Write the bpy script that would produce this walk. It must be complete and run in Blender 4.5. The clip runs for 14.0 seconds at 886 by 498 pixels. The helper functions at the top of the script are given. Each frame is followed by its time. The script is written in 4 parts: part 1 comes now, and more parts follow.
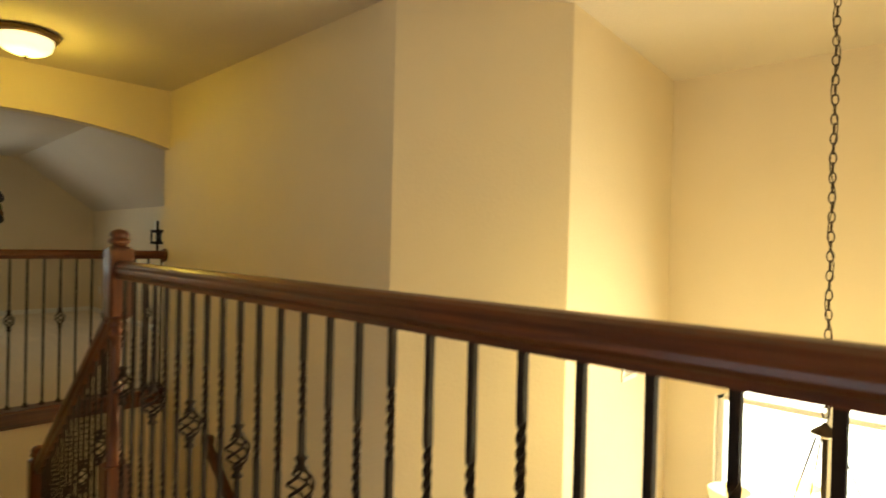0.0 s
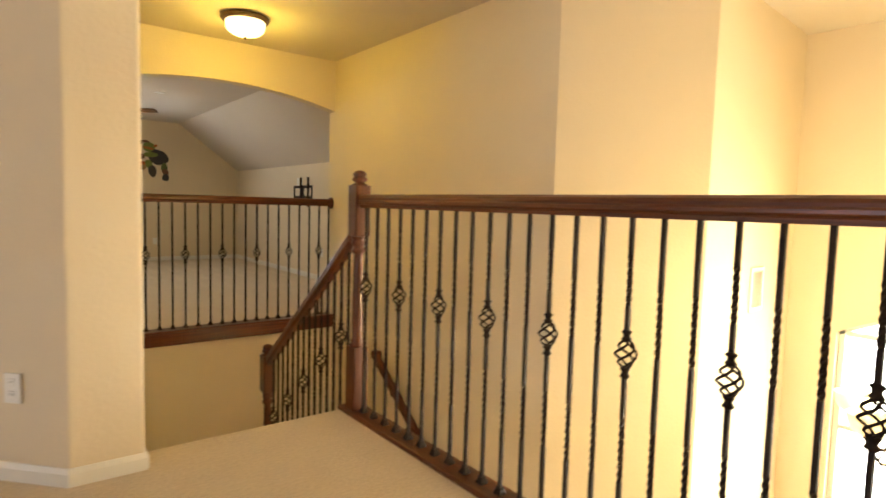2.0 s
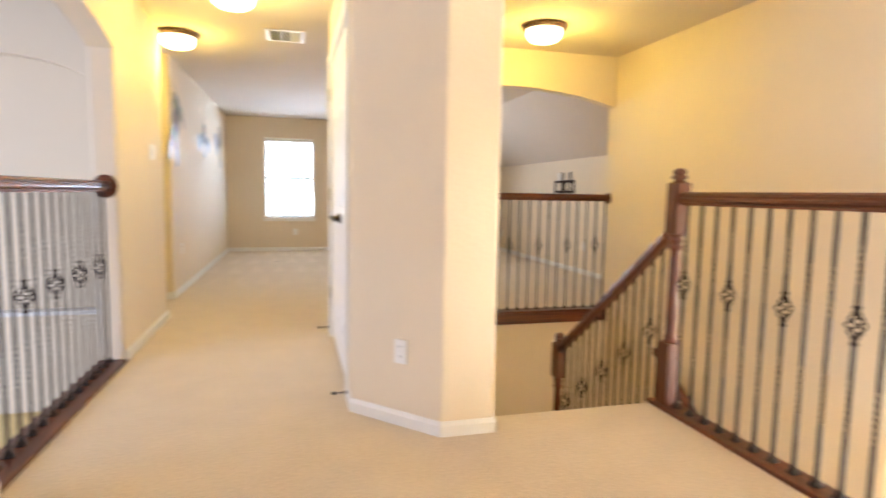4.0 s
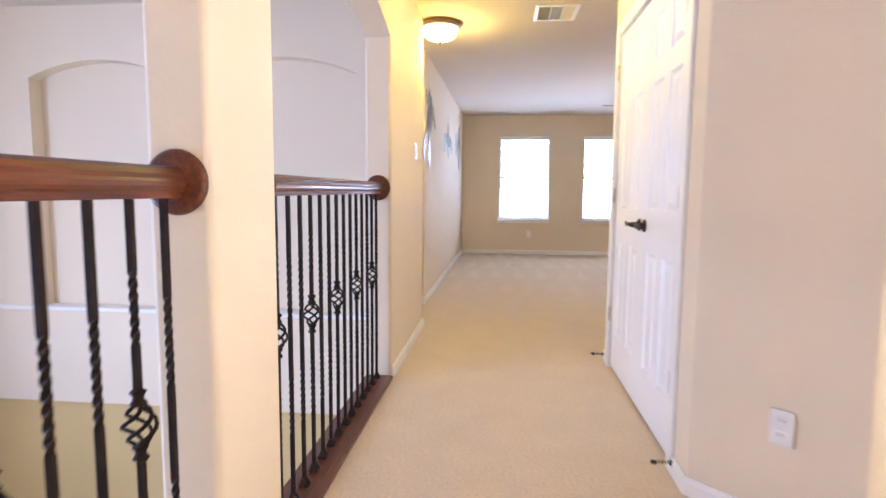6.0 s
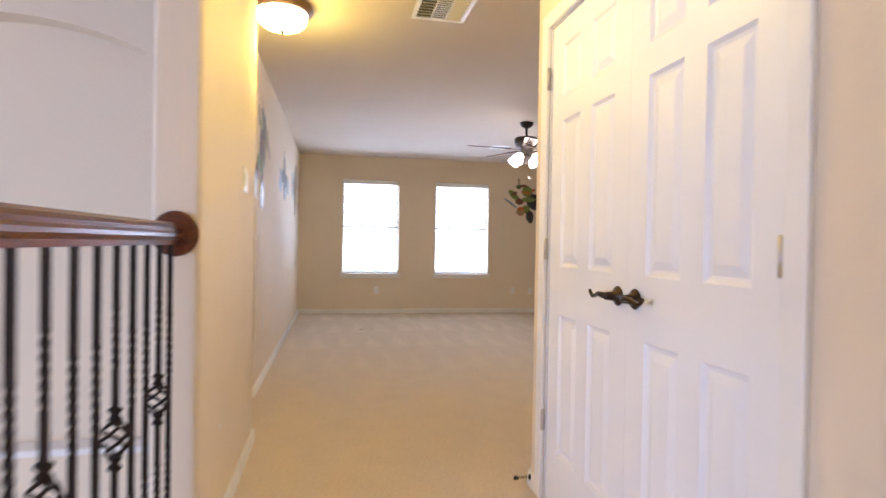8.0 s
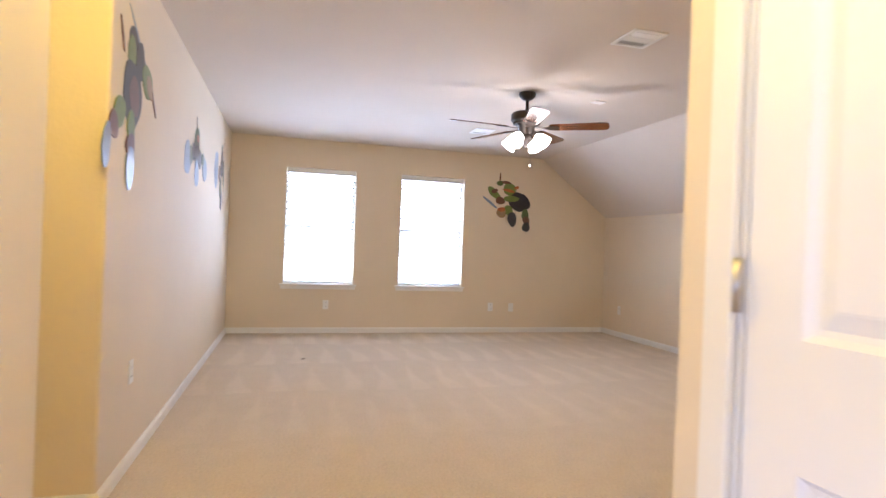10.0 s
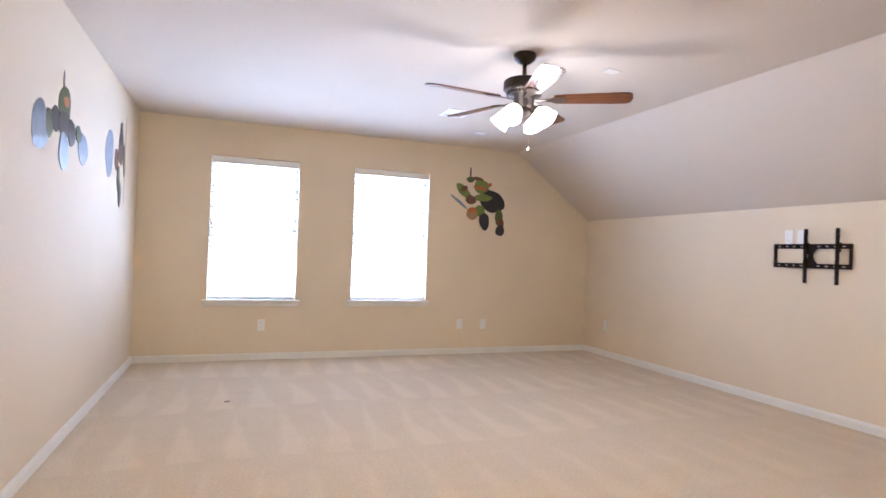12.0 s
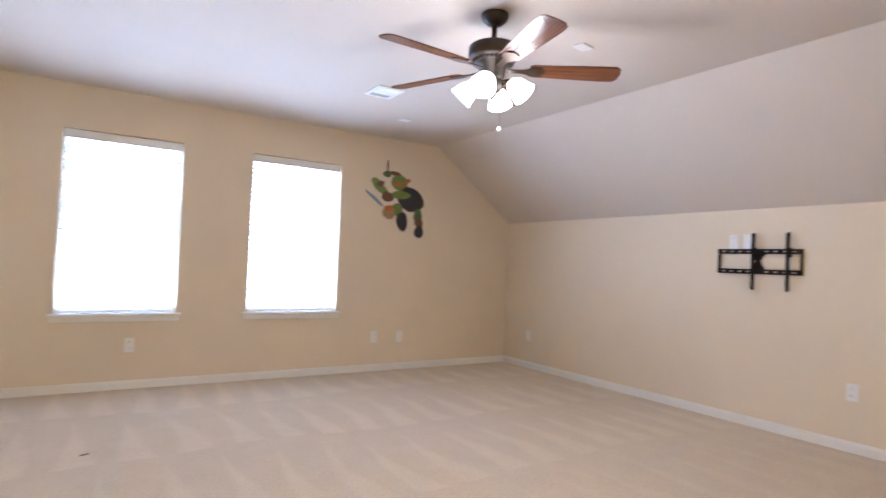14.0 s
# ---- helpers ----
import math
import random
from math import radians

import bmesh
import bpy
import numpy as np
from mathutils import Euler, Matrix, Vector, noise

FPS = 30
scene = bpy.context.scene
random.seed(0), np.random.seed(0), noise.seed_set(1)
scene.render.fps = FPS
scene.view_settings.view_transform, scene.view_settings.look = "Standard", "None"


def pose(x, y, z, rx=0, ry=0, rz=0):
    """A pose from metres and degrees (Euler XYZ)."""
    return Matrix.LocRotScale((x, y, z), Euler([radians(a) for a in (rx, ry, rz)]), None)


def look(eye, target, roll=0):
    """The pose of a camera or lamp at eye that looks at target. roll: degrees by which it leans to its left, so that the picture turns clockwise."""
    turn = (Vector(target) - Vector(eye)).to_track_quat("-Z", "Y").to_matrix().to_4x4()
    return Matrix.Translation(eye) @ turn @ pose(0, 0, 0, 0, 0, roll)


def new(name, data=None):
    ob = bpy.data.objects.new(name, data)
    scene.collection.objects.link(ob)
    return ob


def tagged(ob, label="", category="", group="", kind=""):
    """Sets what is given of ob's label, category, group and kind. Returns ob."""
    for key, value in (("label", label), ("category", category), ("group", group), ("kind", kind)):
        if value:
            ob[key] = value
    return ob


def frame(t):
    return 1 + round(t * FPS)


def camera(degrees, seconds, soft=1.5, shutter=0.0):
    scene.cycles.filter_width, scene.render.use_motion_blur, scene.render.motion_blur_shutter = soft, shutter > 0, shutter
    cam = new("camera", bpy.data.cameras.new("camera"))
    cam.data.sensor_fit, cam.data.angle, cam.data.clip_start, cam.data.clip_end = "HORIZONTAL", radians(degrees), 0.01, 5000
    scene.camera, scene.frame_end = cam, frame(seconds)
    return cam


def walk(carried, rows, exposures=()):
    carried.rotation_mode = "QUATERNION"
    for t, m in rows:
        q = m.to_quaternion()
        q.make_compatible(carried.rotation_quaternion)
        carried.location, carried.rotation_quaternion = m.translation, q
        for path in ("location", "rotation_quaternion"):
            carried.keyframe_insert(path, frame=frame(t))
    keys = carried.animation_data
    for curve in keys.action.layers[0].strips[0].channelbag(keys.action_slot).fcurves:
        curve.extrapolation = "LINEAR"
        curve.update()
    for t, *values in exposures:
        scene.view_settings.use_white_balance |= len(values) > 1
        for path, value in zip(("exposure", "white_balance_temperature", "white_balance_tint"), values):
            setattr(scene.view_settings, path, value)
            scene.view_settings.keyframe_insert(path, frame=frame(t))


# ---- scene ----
cam = camera(76.0, 14.0, shutter=0.75)
PATH = [
    (0, (0.275, 0.323, 1.24), (1.721, 1.704, 1.226), 1.4),
    (0.5, (0.099, 0.283, 1.183), (1.486, 1.724, 1.17), 1.4),
    (1, (-0.11, 0.203, 1.124), (1.225, 1.693, 1.092), 1.4),
    (1.5, (-0.267, 0.172, 1.091), (0.996, 1.718, 0.976), 1.6),
    (2, (-0.461, 0.172, 1.099), (0.766, 1.745, 0.949), 1.6),
    (2.5, (-0.669, 0.194, 1.099), (0.493, 1.814, 0.933), 1.4),
    (3, (-0.769, 0.181, 1.11), (0.192, 1.925, 0.925), 1.2),
    (3.5, (-0.826, 0.187, 1.119), (-0.091, 2.037, 0.925), 1.0),
    (4, (-0.943, 0.22, 1.12), (-0.426, 2.142, 0.925), 1.0),
    (4.2, (-0.991, 0.233, 1.123), (-0.596, 2.183, 0.923), 0.8),
    (6.3, (-1.396, 1.151, 1.109), (-1.61, 3.129, 0.907), 0.5),
    (6.5, (-1.425, 1.275, 1.092), (-1.544, 3.264, 0.911), 0.5),
    (7, (-1.491, 1.643, 1.145), (-1.423, 3.64, 1.051), 0.7),
    (7.5, (-1.553, 1.97, 1.123), (-1.354, 3.96, 1.081), 0.8),
    (8, (-1.575, 2.264, 1.112), (-1.186, 4.226, 1.092), 1.0),
    (8.5, (-1.513, 2.704, 1.125), (-1.061, 4.653, 1.112), 1.3),
    (10.8, (-1.313, 4.275, 1.159), (-0.697, 6.178, 1.161), 2.1),
    (11, (-1.289, 4.386, 1.174), (-0.646, 6.279, 1.178), 2.0),
    (11.5, (-1.253, 4.712, 1.153), (-0.552, 6.585, 1.162), 2.1),
    (12, (-1.202, 4.986, 1.161), (-0.497, 6.857, 1.18), 2.1),
    (12.5, (-1.204, 5.275, 1.142), (-0.448, 7.127, 1.167), 2.2),
    (13, (-1.217, 5.487, 1.143), (-0.356, 7.292, 1.173), 2.3),
    (13.5, (-1.228, 5.724, 1.135), (-0.304, 7.498, 1.174), 2.3),
    (14, (-1.268, 5.825, 1.13), (-0.184, 7.504, 1.185), 2.4),
]
# exposure and white balance, as the clip's camera adapts
EXPOSURES = [(0.0, -1.85, 7300, -4), (0.5, -1.60, 7300, -4), (1.0, -1.36, 7200, -2), (1.5, -1.17, 6850, 2), (2.0, -1.07, 6650, 6), (3.0, -0.78, 6150, 10), (4.2, -0.30, 5450, 13), (6.3, -0.46, 5150, 20), (8.5, -0.73, 5450, 20), (11.0, -0.10, 5080, 19), (14.0, -0.29, 4950, 18)]
walk(cam, [(t, look(eye, target, roll)) for t, eye, target, roll in PATH], EXPOSURES)

# ---- light ----
world = bpy.data.worlds.new("world")
scene.world = world
world.use_nodes = True
wn = world.node_tree
sky = wn.nodes.new("ShaderNodeTexSky")
sky.sky_type, sky.sun_disc = "NISHITA", False
sky.sun_elevation, sky.sun_rotation = radians(38), radians(120)
wn.links.new(sky.outputs[0], wn.nodes["Background"].inputs[0])
wn.nodes["Background"].inputs[1].default_value = 0.12


def lamp(name, kind, place, power, colour, size=0.1, size_y=None, target=None):
    data = bpy.data.lights.new(name, kind)
    data.energy, data.color = power, colour
    if kind == "AREA":
        data.size = size
        if size_y:
            data.shape, data.size_y = "RECTANGLE", size_y
    elif kind == "SUN":
        data.angle = size
    else:
        data.shadow_soft_size = size
    ob = new(name, data)
    ob.matrix_world = look(place, target) if target else pose(*place)
    return ob


WARM, COOL = (1.0, 0.69, 0.10), (0.74, 0.87, 1.0)
lamp("sun", "SUN", (12, -6, 9), 2.0, (1.0, 0.95, 0.87), radians(5), target=(4.3, 0.5, 0))
# daylight standing in the window openings
DAY_ROOM, DAY_FOYER, DAY_HALL = 62, 720, 320
for wx in (-0.964, 0.493):
    lamp("window_daylight", "AREA", (wx, 11.33, 1.36), DAY_ROOM, COOL, 0.84, 1.42, target=(wx, 5.0, 2.4))
lamp("foyer_daylight", "AREA", (4.72, 0.67, -0.55), DAY_FOYER, (1.0, 0.94, 0.78), 2.0, 2.6, target=(1.2, 0.67, -1.3))
lamp("hall_daylight", "AREA", (-5.85, 1.6, 0.6), DAY_HALL, (0.70, 0.79, 1.0), 3.4, 2.2, target=(-0.65, 2.2, 0.1))


# ---- materials ----
def mat(name, colour, rough=0.6, metal=0.0, noise_scale=0.0, var=0.0, bump=0.0, bump_scale=300.0, spec=0.5):
    m = bpy.data.materials.new(name)
    m.use_nodes = True
    nt = m.node_tree
    b = nt.nodes["Principled BSDF"]
    b.inputs["Base Color"].default_value = (*colour, 1)
    b.inputs["Roughness"].default_value, b.inputs["Metallic"].default_value = rough, metal
    b.inputs["Specular IOR Level"].default_value = spec
    tc = nt.nodes.new("ShaderNodeTexCoord")
    if var:
        n = nt.nodes.new("ShaderNodeTexNoise")
        n.inputs["Scale"].default_value, n.inputs["Detail"].default_value = noise_scale, 5
        nt.links.new(tc.outputs["Object"], n.inputs["Vector"])
        r = nt.nodes.new("ShaderNodeValToRGB")
        r.color_ramp.elements[0].position, r.color_ramp.elements[1].position = 0.3, 0.7
        r.color_ramp.elements[0].color = (*[c * (1 - var) for c in colour], 1)
        r.color_ramp.elements[1].color = (*[min(1, c * (1 + var)) for c in colour], 1)
        nt.links.new(n.outputs["Fac"], r.inputs["Fac"])
        nt.links.new(r.outputs["Color"], b.inputs["Base Color"])
    if bump:
        n = nt.nodes.new("ShaderNodeTexNoise")
        n.inputs["Scale"].default_value, n.inputs["Detail"].default_value = bump_scale, 3
        nt.links.new(tc.outputs["Object"], n.inputs["Vector"])
        bp = nt.nodes.new("ShaderNodeBump")
        bp.inputs["Strength"].default_value, bp.inputs["Distance"].default_value = bump, 0.004
        nt.links.new(n.outputs["Fac"], bp.inputs["Height"])
        nt.links.new(bp.outputs["Normal"], b.inputs["Normal"])
    return m


def wood_mat(name, dark, light, axis, rough=0.38, scale=18.0):
    """Stained wood with its grain along one local axis."""
    m = mat(name, dark, rough, spec=0.3)
    nt, b = m.node_tree, m.node_tree.nodes["Principled BSDF"]
    tc = nt.nodes.new("ShaderNodeTexCoord")
    mp = nt.nodes.new("ShaderNodeMapping")
    s = [scale * 4.0] * 3
    s[axis] = scale * 0.16
    mp.inputs["Scale"].default_value = s
    n = nt.nodes.new("ShaderNodeTexNoise")
    n.inputs["Scale"].default_value, n.inputs["Detail"].default_value, n.inputs["Distortion"].default_value = 1.0, 6, 0.6
    r = nt.nodes.new("ShaderNodeValToRGB")
    r.color_ramp.elements[0].position, r.color_ramp.elements[1].position = 0.32, 0.72
    r.color_ramp.elements[0].color, r.color_ramp.elements[1].color = (*dark, 1), (*light, 1)
    bp = nt.nodes.new("ShaderNodeBump")
    bp.inputs["Strength"].default_value, bp.inputs["Distance"].default_value = 0.15, 0.001
    nt.links.new(tc.outputs["Object"], mp.inputs["Vector"])
    nt.links.new(mp.outputs["Vector"], n.inputs["Vector"])
    nt.links.new(n.outputs["Fac"], r.inputs["Fac"])
    nt.links.new(r.outputs["Color"], b.inputs["Base Color"])
    nt.links.new(n.outputs["Fac"], bp.inputs["Height"])
    nt.links.new(bp.outputs["Normal"], b.inputs["Normal"])
    b.inputs["Coat Weight"].default_value, b.inputs["Coat Roughness"].default_value = 0.32, 0.16
    return m


def carpet_mat():
    """Cut-pile carpet: fine tufts, soft blotches and the wedge-shaped strokes of a vacuum cleaner."""
    m = mat("carpet", (0.60, 0.47, 0.33), 0.95, spec=0.1)
    nt, b = m.node_tree, m.node_tree.nodes["Principled BSDF"]
    tc = nt.nodes.new("ShaderNodeTexCoord")

    def noise_at(scale, detail=4):
        n = nt.nodes.new("ShaderNodeTexNoise")
        n.inputs["Scale"].default_value, n.inputs["Detail"].default_value = scale, detail
        nt.links.new(tc.outputs["Object"], n.inputs["Vector"])
        return n.outputs["Fac"]

    def maths(op, a, c=None):
        n = nt.nodes.new("ShaderNodeMath")
        n.operation = op
        for k, v in ((0, a), (1, c)):
            if v is None:
                continue
            if isinstance(v, (int, float)):
                n.inputs[k].default_value = v
            else:
                nt.links.new(v, n.inputs[k])
        return n.outputs[0]

    sep = nt.nodes.new("ShaderNodeSeparateXYZ")
    nt.links.new(tc.outputs["Object"], sep.inputs[0])
    wob = noise_at(0.9, 2)
    # rows of strokes: within a row each stroke is a wedge that narrows along y
    yy = maths("ADD", maths("MULTIPLY", sep.outputs["Y"], 0.95), maths("MULTIPLY", wob, 0.3))
    along = maths("FRACT", yy)
    xx = maths("ADD", maths("MULTIPLY", sep.outputs["X"], 3.5), maths("ADD", maths("MULTIPLY", maths("FLOOR", yy), 0.37), maths("MULTIPLY", wob, 0.9)))
    across = maths("ABSOLUTE", maths("SUBTRACT", maths("FRACT", xx), 0.5))
    wedge = maths("MULTIPLY", maths("SUBTRACT", maths("MULTIPLY", maths("SUBTRACT", 1.0, along), 0.38), across), 7.0)
    wn_ = nt.nodes.new("ShaderNodeClamp")
    nt.links.new(wedge, wn_.inputs[0])
    # strokes show where the room was last vacuumed, towards the windows
    fade = nt.nodes.new("ShaderNodeClamp")
    nt.links.new(maths("MULTIPLY", maths("SUBTRACT", sep.outputs["Y"], 6.3), 0.4), fade.inputs[0])
    stroke = maths("MULTIPLY", wn_.outputs[0], fade.outputs[0])
    tuft, blot = noise_at(70.0, 4), noise_at(5.0, 6)
    v = maths("ADD", maths("MULTIPLY", stroke, 0.12), maths("ADD", maths("MULTIPLY", blot, 0.20), maths("MULTIPLY", tuft, 0.62)))
    r = nt.nodes.new("ShaderNodeValToRGB")
    r.color_ramp.elements[0].position, r.color_ramp.elements[1].position = 0.17, 0.85
    r.color_ramp.elements[0].color, r.color_ramp.elements[1].color = (0.49, 0.39, 0.272, 1), (0.80, 0.672, 0.515, 1)
    nt.links.new(v, r.inputs["Fac"])
    nt.links.new(r.outputs["Color"], b.inputs["Base Color"])
    bp = nt.nodes.new("ShaderNodeBump")
    bp.inputs["Strength"].default_value, bp.inputs["Distance"].default_value = 0.6, 0.006
    nt.links.new(tuft, bp.inputs["Height"])
    nt.links.new(bp.outputs["Normal"], b.inputs["Normal"])
    b.inputs["Sheen Weight"].default_value = 0.3
    return m


def glow_mat(name, colour, strength):
    m = mat(name, (0.9, 0.88, 0.82), 0.3)
    b = m.node_tree.nodes["Principled BSDF"]
    b.inputs["Emission Color"].default_value, b.inputs["Emission Strength"].default_value = (*colour, 1), strength
    return m


def thin_mat(name, colour, share):
    """A thin sheet that lets part of the light through, such as a blind slat."""
    m = mat(name, colour, 0.45)
    nt = m.node_tree
    b, out = nt.nodes["Principled BSDF"], nt.nodes["Material Output"]
    tr, mx = nt.nodes.new("ShaderNodeBsdfTranslucent"), nt.nodes.new("ShaderNodeMixShader")
    tr.inputs["Color"].default_value = (*colour, 1)
    mx.inputs[0].default_value = share
    nt.links.new(b.outputs[0], mx.inputs[1])
    nt.links.new(tr.outputs[0], mx.inputs[2])
    nt.links.new(mx.outputs[0], out.inputs["Surface"])
    return m


M_WALL = mat("wall_paint", (0.74, 0.63, 0.472), 0.75, noise_scale=1.3, var=0.025, bump=0.35, bump_scale=55.0, spec=0.25)
M_CEIL = mat("ceiling_paint", (0.65, 0.57, 0.475), 0.85, noise_scale=1.1, var=0.025, bump=0.45, bump_scale=60.0, spec=0.2)
M_TRIM = mat("white_trim", (0.80, 0.77, 0.72), 0.4, noise_scale=6.0, var=0.02)
M_DOOR = mat("white_door", (0.80, 0.78, 0.76), 0.38, noise_scale=3.0, var=0.02, bump=0.12, bump_scale=40.0)
M_PLASTIC = mat("white_plastic", (0.82, 0.80, 0.76), 0.35, noise_scale=9.0, var=0.01)
M_IRON = mat("black_iron", (0.022, 0.013, 0.009), 0.6, 0.0, 30.0, 0.25, bump=0.1, bump_scale=120.0, spec=0.12)
M_BRONZE = mat("oiled_bronze", (0.055, 0.035, 0.022), 0.32, 0.75, 25.0, 0.25)
M_MOTOR = mat("dark_bronze", (0.030, 0.021, 0.016), 0.4, 0.4, 25.0, 0.25)
# wall paint with warm lamplight of the storey below put into the colour
M_WALL_WARM = mat("lamplit_wall_paint", (0.62, 0.46, 0.20), 0.75, noise_scale=1.3, var=0.03, bump=0.3, bump_scale=55.0)
M_DARK = mat("slot_shade_and_rubber", (0.03, 0.028, 0.025), 0.8, noise_scale=20.0, var=0.1)
# vent backings: the shade between slats put into a grey, darker and paler
M_VENT_SHADE = mat("vent_gap_shade", (0.16, 0.15, 0.135), 0.7, noise_scale=20.0, var=0.1)
M_VENT_SHADE_PALE = mat("vent_gap_shade_pale", (0.40, 0.38, 0.35), 0.6, noise_scale=20.0, var=0.08)
M_RIM = mat("brushed_bronze", (0.17, 0.105, 0.05), 0.42, 0.6, 25.0, 0.2)
M_STEEL = mat("satin_nickel", (0.55, 0.52, 0.47), 0.35, 0.9, 40.0, 0.05)
W_DARK, W_LIGHT = (0.048, 0.011, 0.004), (0.145, 0.037, 0.010)
M_RAIL = wood_mat("stained_oak_rail", W_DARK, W_LIGHT, 0)
M_NEWEL = wood_mat("stained_oak_newel", W_DARK, W_LIGHT, 2)
M_BLADE = wood_mat("walnut_blade", (0.06, 0.022, 0.010), (0.22, 0.075, 0.028), 0, 0.25)
M_CARPET = carpet_mat()
M_TILE = mat("lower_floor", (0.50, 0.42, 0.31), 0.5, noise_scale=3.0, var=0.1)
M_SLAT = thin_mat("blind_slat", (0.86, 0.86, 0.85), 0.45)
M_SHADE = glow_mat("lit_opal_glass", (1.0, 0.78, 0.42), 7.0)
M_FANSHADE = glow_mat("lit_fan_glass", (1.0, 0.86, 0.62), 14.0)
M_CHSHADE = glow_mat("lit_amber_glass", (1.0, 0.72, 0.3), 3.0)
M_GLASS = bpy.data.materials.new("window_glass")
M_GLASS.use_nodes = True
gb = M_GLASS.node_tree.nodes["Principled BSDF"]
gb.inputs["Transmission Weight"].default_value, gb.inputs["Roughness"].default_value, gb.inputs["IOR"].default_value = 1.0, 0.0, 1.02


# ---- mesh helpers ----
def box(bm, a, b, bevel=0.0, seg=2):
    x0, y0, z0 = [min(p, q) for p, q in zip(a, b)]
    x1, y1, z1 = [max(p, q) for p, q in zip(a, b)]
    v = [bm.verts.new(p) for p in ((x0, y0, z0), (x1, y0, z0), (x1, y1, z0), (x0, y1, z0), (x0, y0, z1), (x1, y0, z1), (x1, y1, z1), (x0, y1, z1))]
    f = [bm.faces.new([v[i] for i in q]) for q in ((3, 2, 1, 0), (4, 5, 6, 7), (0, 1, 5, 4), (1, 2, 6, 5), (2, 3, 7, 6), (3, 0, 4, 7))]
    if bevel:
        es = list({e for g in f for e in g.edges})
        bmesh.ops.bevel(bm, geom=es, offset=bevel, segments=seg, profile=0.5, affect="EDGES")
    return bm


def prism(bm, pts, lo, hi, axis=2):
    """Extrudes a flat outline from lo to hi along an axis; the outline gives the two other coordinates in order."""
    def at(p, h):
        q = list(p)
        q.insert(axis, h)
        return q
    a, b = [bm.verts.new(at(p, lo)) for p in pts], [bm.verts.new(at(p, hi)) for p in pts]
    n = len(pts)
    fs = [bm.faces.new(a), bm.faces.new(b)] + [bm.faces.new((a[i], a[(i + 1) % n], b[(i + 1) % n], b[i])) for i in range(n)]
    bmesh.ops.recalc_face_normals(bm, faces=fs)
    return bm


def rounded(pts, which, r=0.02, seg=5):
    """The outline with the corners in which rounded off."""
    out, n = [], len(pts)
    for i, p in enumerate(pts):
        if i not in which:
            out.append(p)
            continue
        p, a, b = Vector(p), Vector(pts[i - 1]), Vector(pts[(i + 1) % n])
        u, w = (a - p).normalized(), (b - p).normalized()
        half = u.angle(w) / 2
        t = r / math.tan(half)
        c = p + (u + w).normalized() * (r / math.sin(half))
        s, e = p + u * t - c, p + w * t - c
        for k in range(seg + 1):
            d = s.lerp(e, k / seg).normalized() * r
            out.append(tuple(c + d))
    return out


def lathe(bm, prof, seg=24, m=None):
    """Turns a profile of (radius, height) about z."""
    m = m or Matrix()
    rings = [[bm.verts.new(m @ Vector((r * math.cos(2 * math.pi * k / seg), r * math.sin(2 * math.pi * k / seg), z))) for k in range(seg)] for r, z in prof]
    fs = []
    for a, b in zip(rings, rings[1:]):
        fs += [bm.faces.new((a[k], a[(k + 1) % seg], b[(k + 1) % seg], b[k])) for k in range(seg)]
    fs += [bm.faces.new(rings[0][::-1]), bm.faces.new(rings[-1])]
    for f in fs:
        f.smooth = True
    return bm


def tube(bm, path, r, seg=8, closed=False):
    """A round bar along a path; r is one radius or one for each point."""
    pts = [Vector(p) for p in path]
    n, rings, ref = len(pts), [], None
    for i, p in enumerate(pts):
        d = (pts[(i + 1) % n] - pts[i - 1]) if closed else pts[min(i + 1, n - 1)] - pts[max(i - 1, 0)]
        d.normalize()
        if ref is None:
            ref = d.orthogonal().normalized()
        ref = (ref - d * ref.dot(d)).normalized()
        o = d.cross(ref)
        q = r[i] if isinstance(r, (list, tuple)) else r
        rings.append([bm.verts.new(p + (ref * math.cos(2 * math.pi * k / seg) + o * math.sin(2 * math.pi * k / seg)) * q) for k in range(seg)])
    pairs = list(zip(rings, rings[1:] + rings[:1])) if closed else list(zip(rings, rings[1:]))
    for a, b in pairs:
        for k in range(seg):
            bm.faces.new((a[k], a[(k + 1) % seg], b[(k + 1) % seg], b[k])).smooth = True
    if not closed:
        bm.faces.new(rings[0][::-1]), bm.faces.new(rings[-1])
    return bm


def mesh_of(name, bm, material):
    bmesh.ops.recalc_face_normals(bm, faces=bm.faces[:])
    me = bpy.data.meshes.new(name)
    bm.to_mesh(me)
    bm.free()
    me.materials.append(material)
    return me


def part(name, bm, material, parent=None, label="", m=None):
    """Links a bmesh (or a finished mesh) as one object under a thing or a part."""
    ob = new(name, bm if isinstance(bm, bpy.types.Mesh) else mesh_of(name, bm, material))
    if parent:
        ob.parent = parent
    if m:
        ob.matrix_basis = m
    if label:
        ob["label"] = label
    return ob


def thing(name, m, label, category, group="", kind=""):
    ob = new(name)
    ob.empty_display_size = 0.1
    ob.matrix_world = m
    return tagged(ob, label, category, group, kind)


def setting(name, bm, material, label, category):
    return tagged(part(name, bm, material), label, category, "", "structure")


def B():
    return bmesh.new()


# ---- setting ----
CEIL, LOW = 2.44, -2.85
XL, XR, YF = -2.055, 3.10, 11.155     # playroom: two side walls and window wall
XC, XH, XD = -1.985, -2.135, -0.65    # corridor: overlook wall, its far face, closet wall
XLC = -2.10                          # playroom west wall at its recess corner
YS = -1.5                            # wall behind the start
ARCH_SPRING, ARCH_RISE = 1.97, 0.137


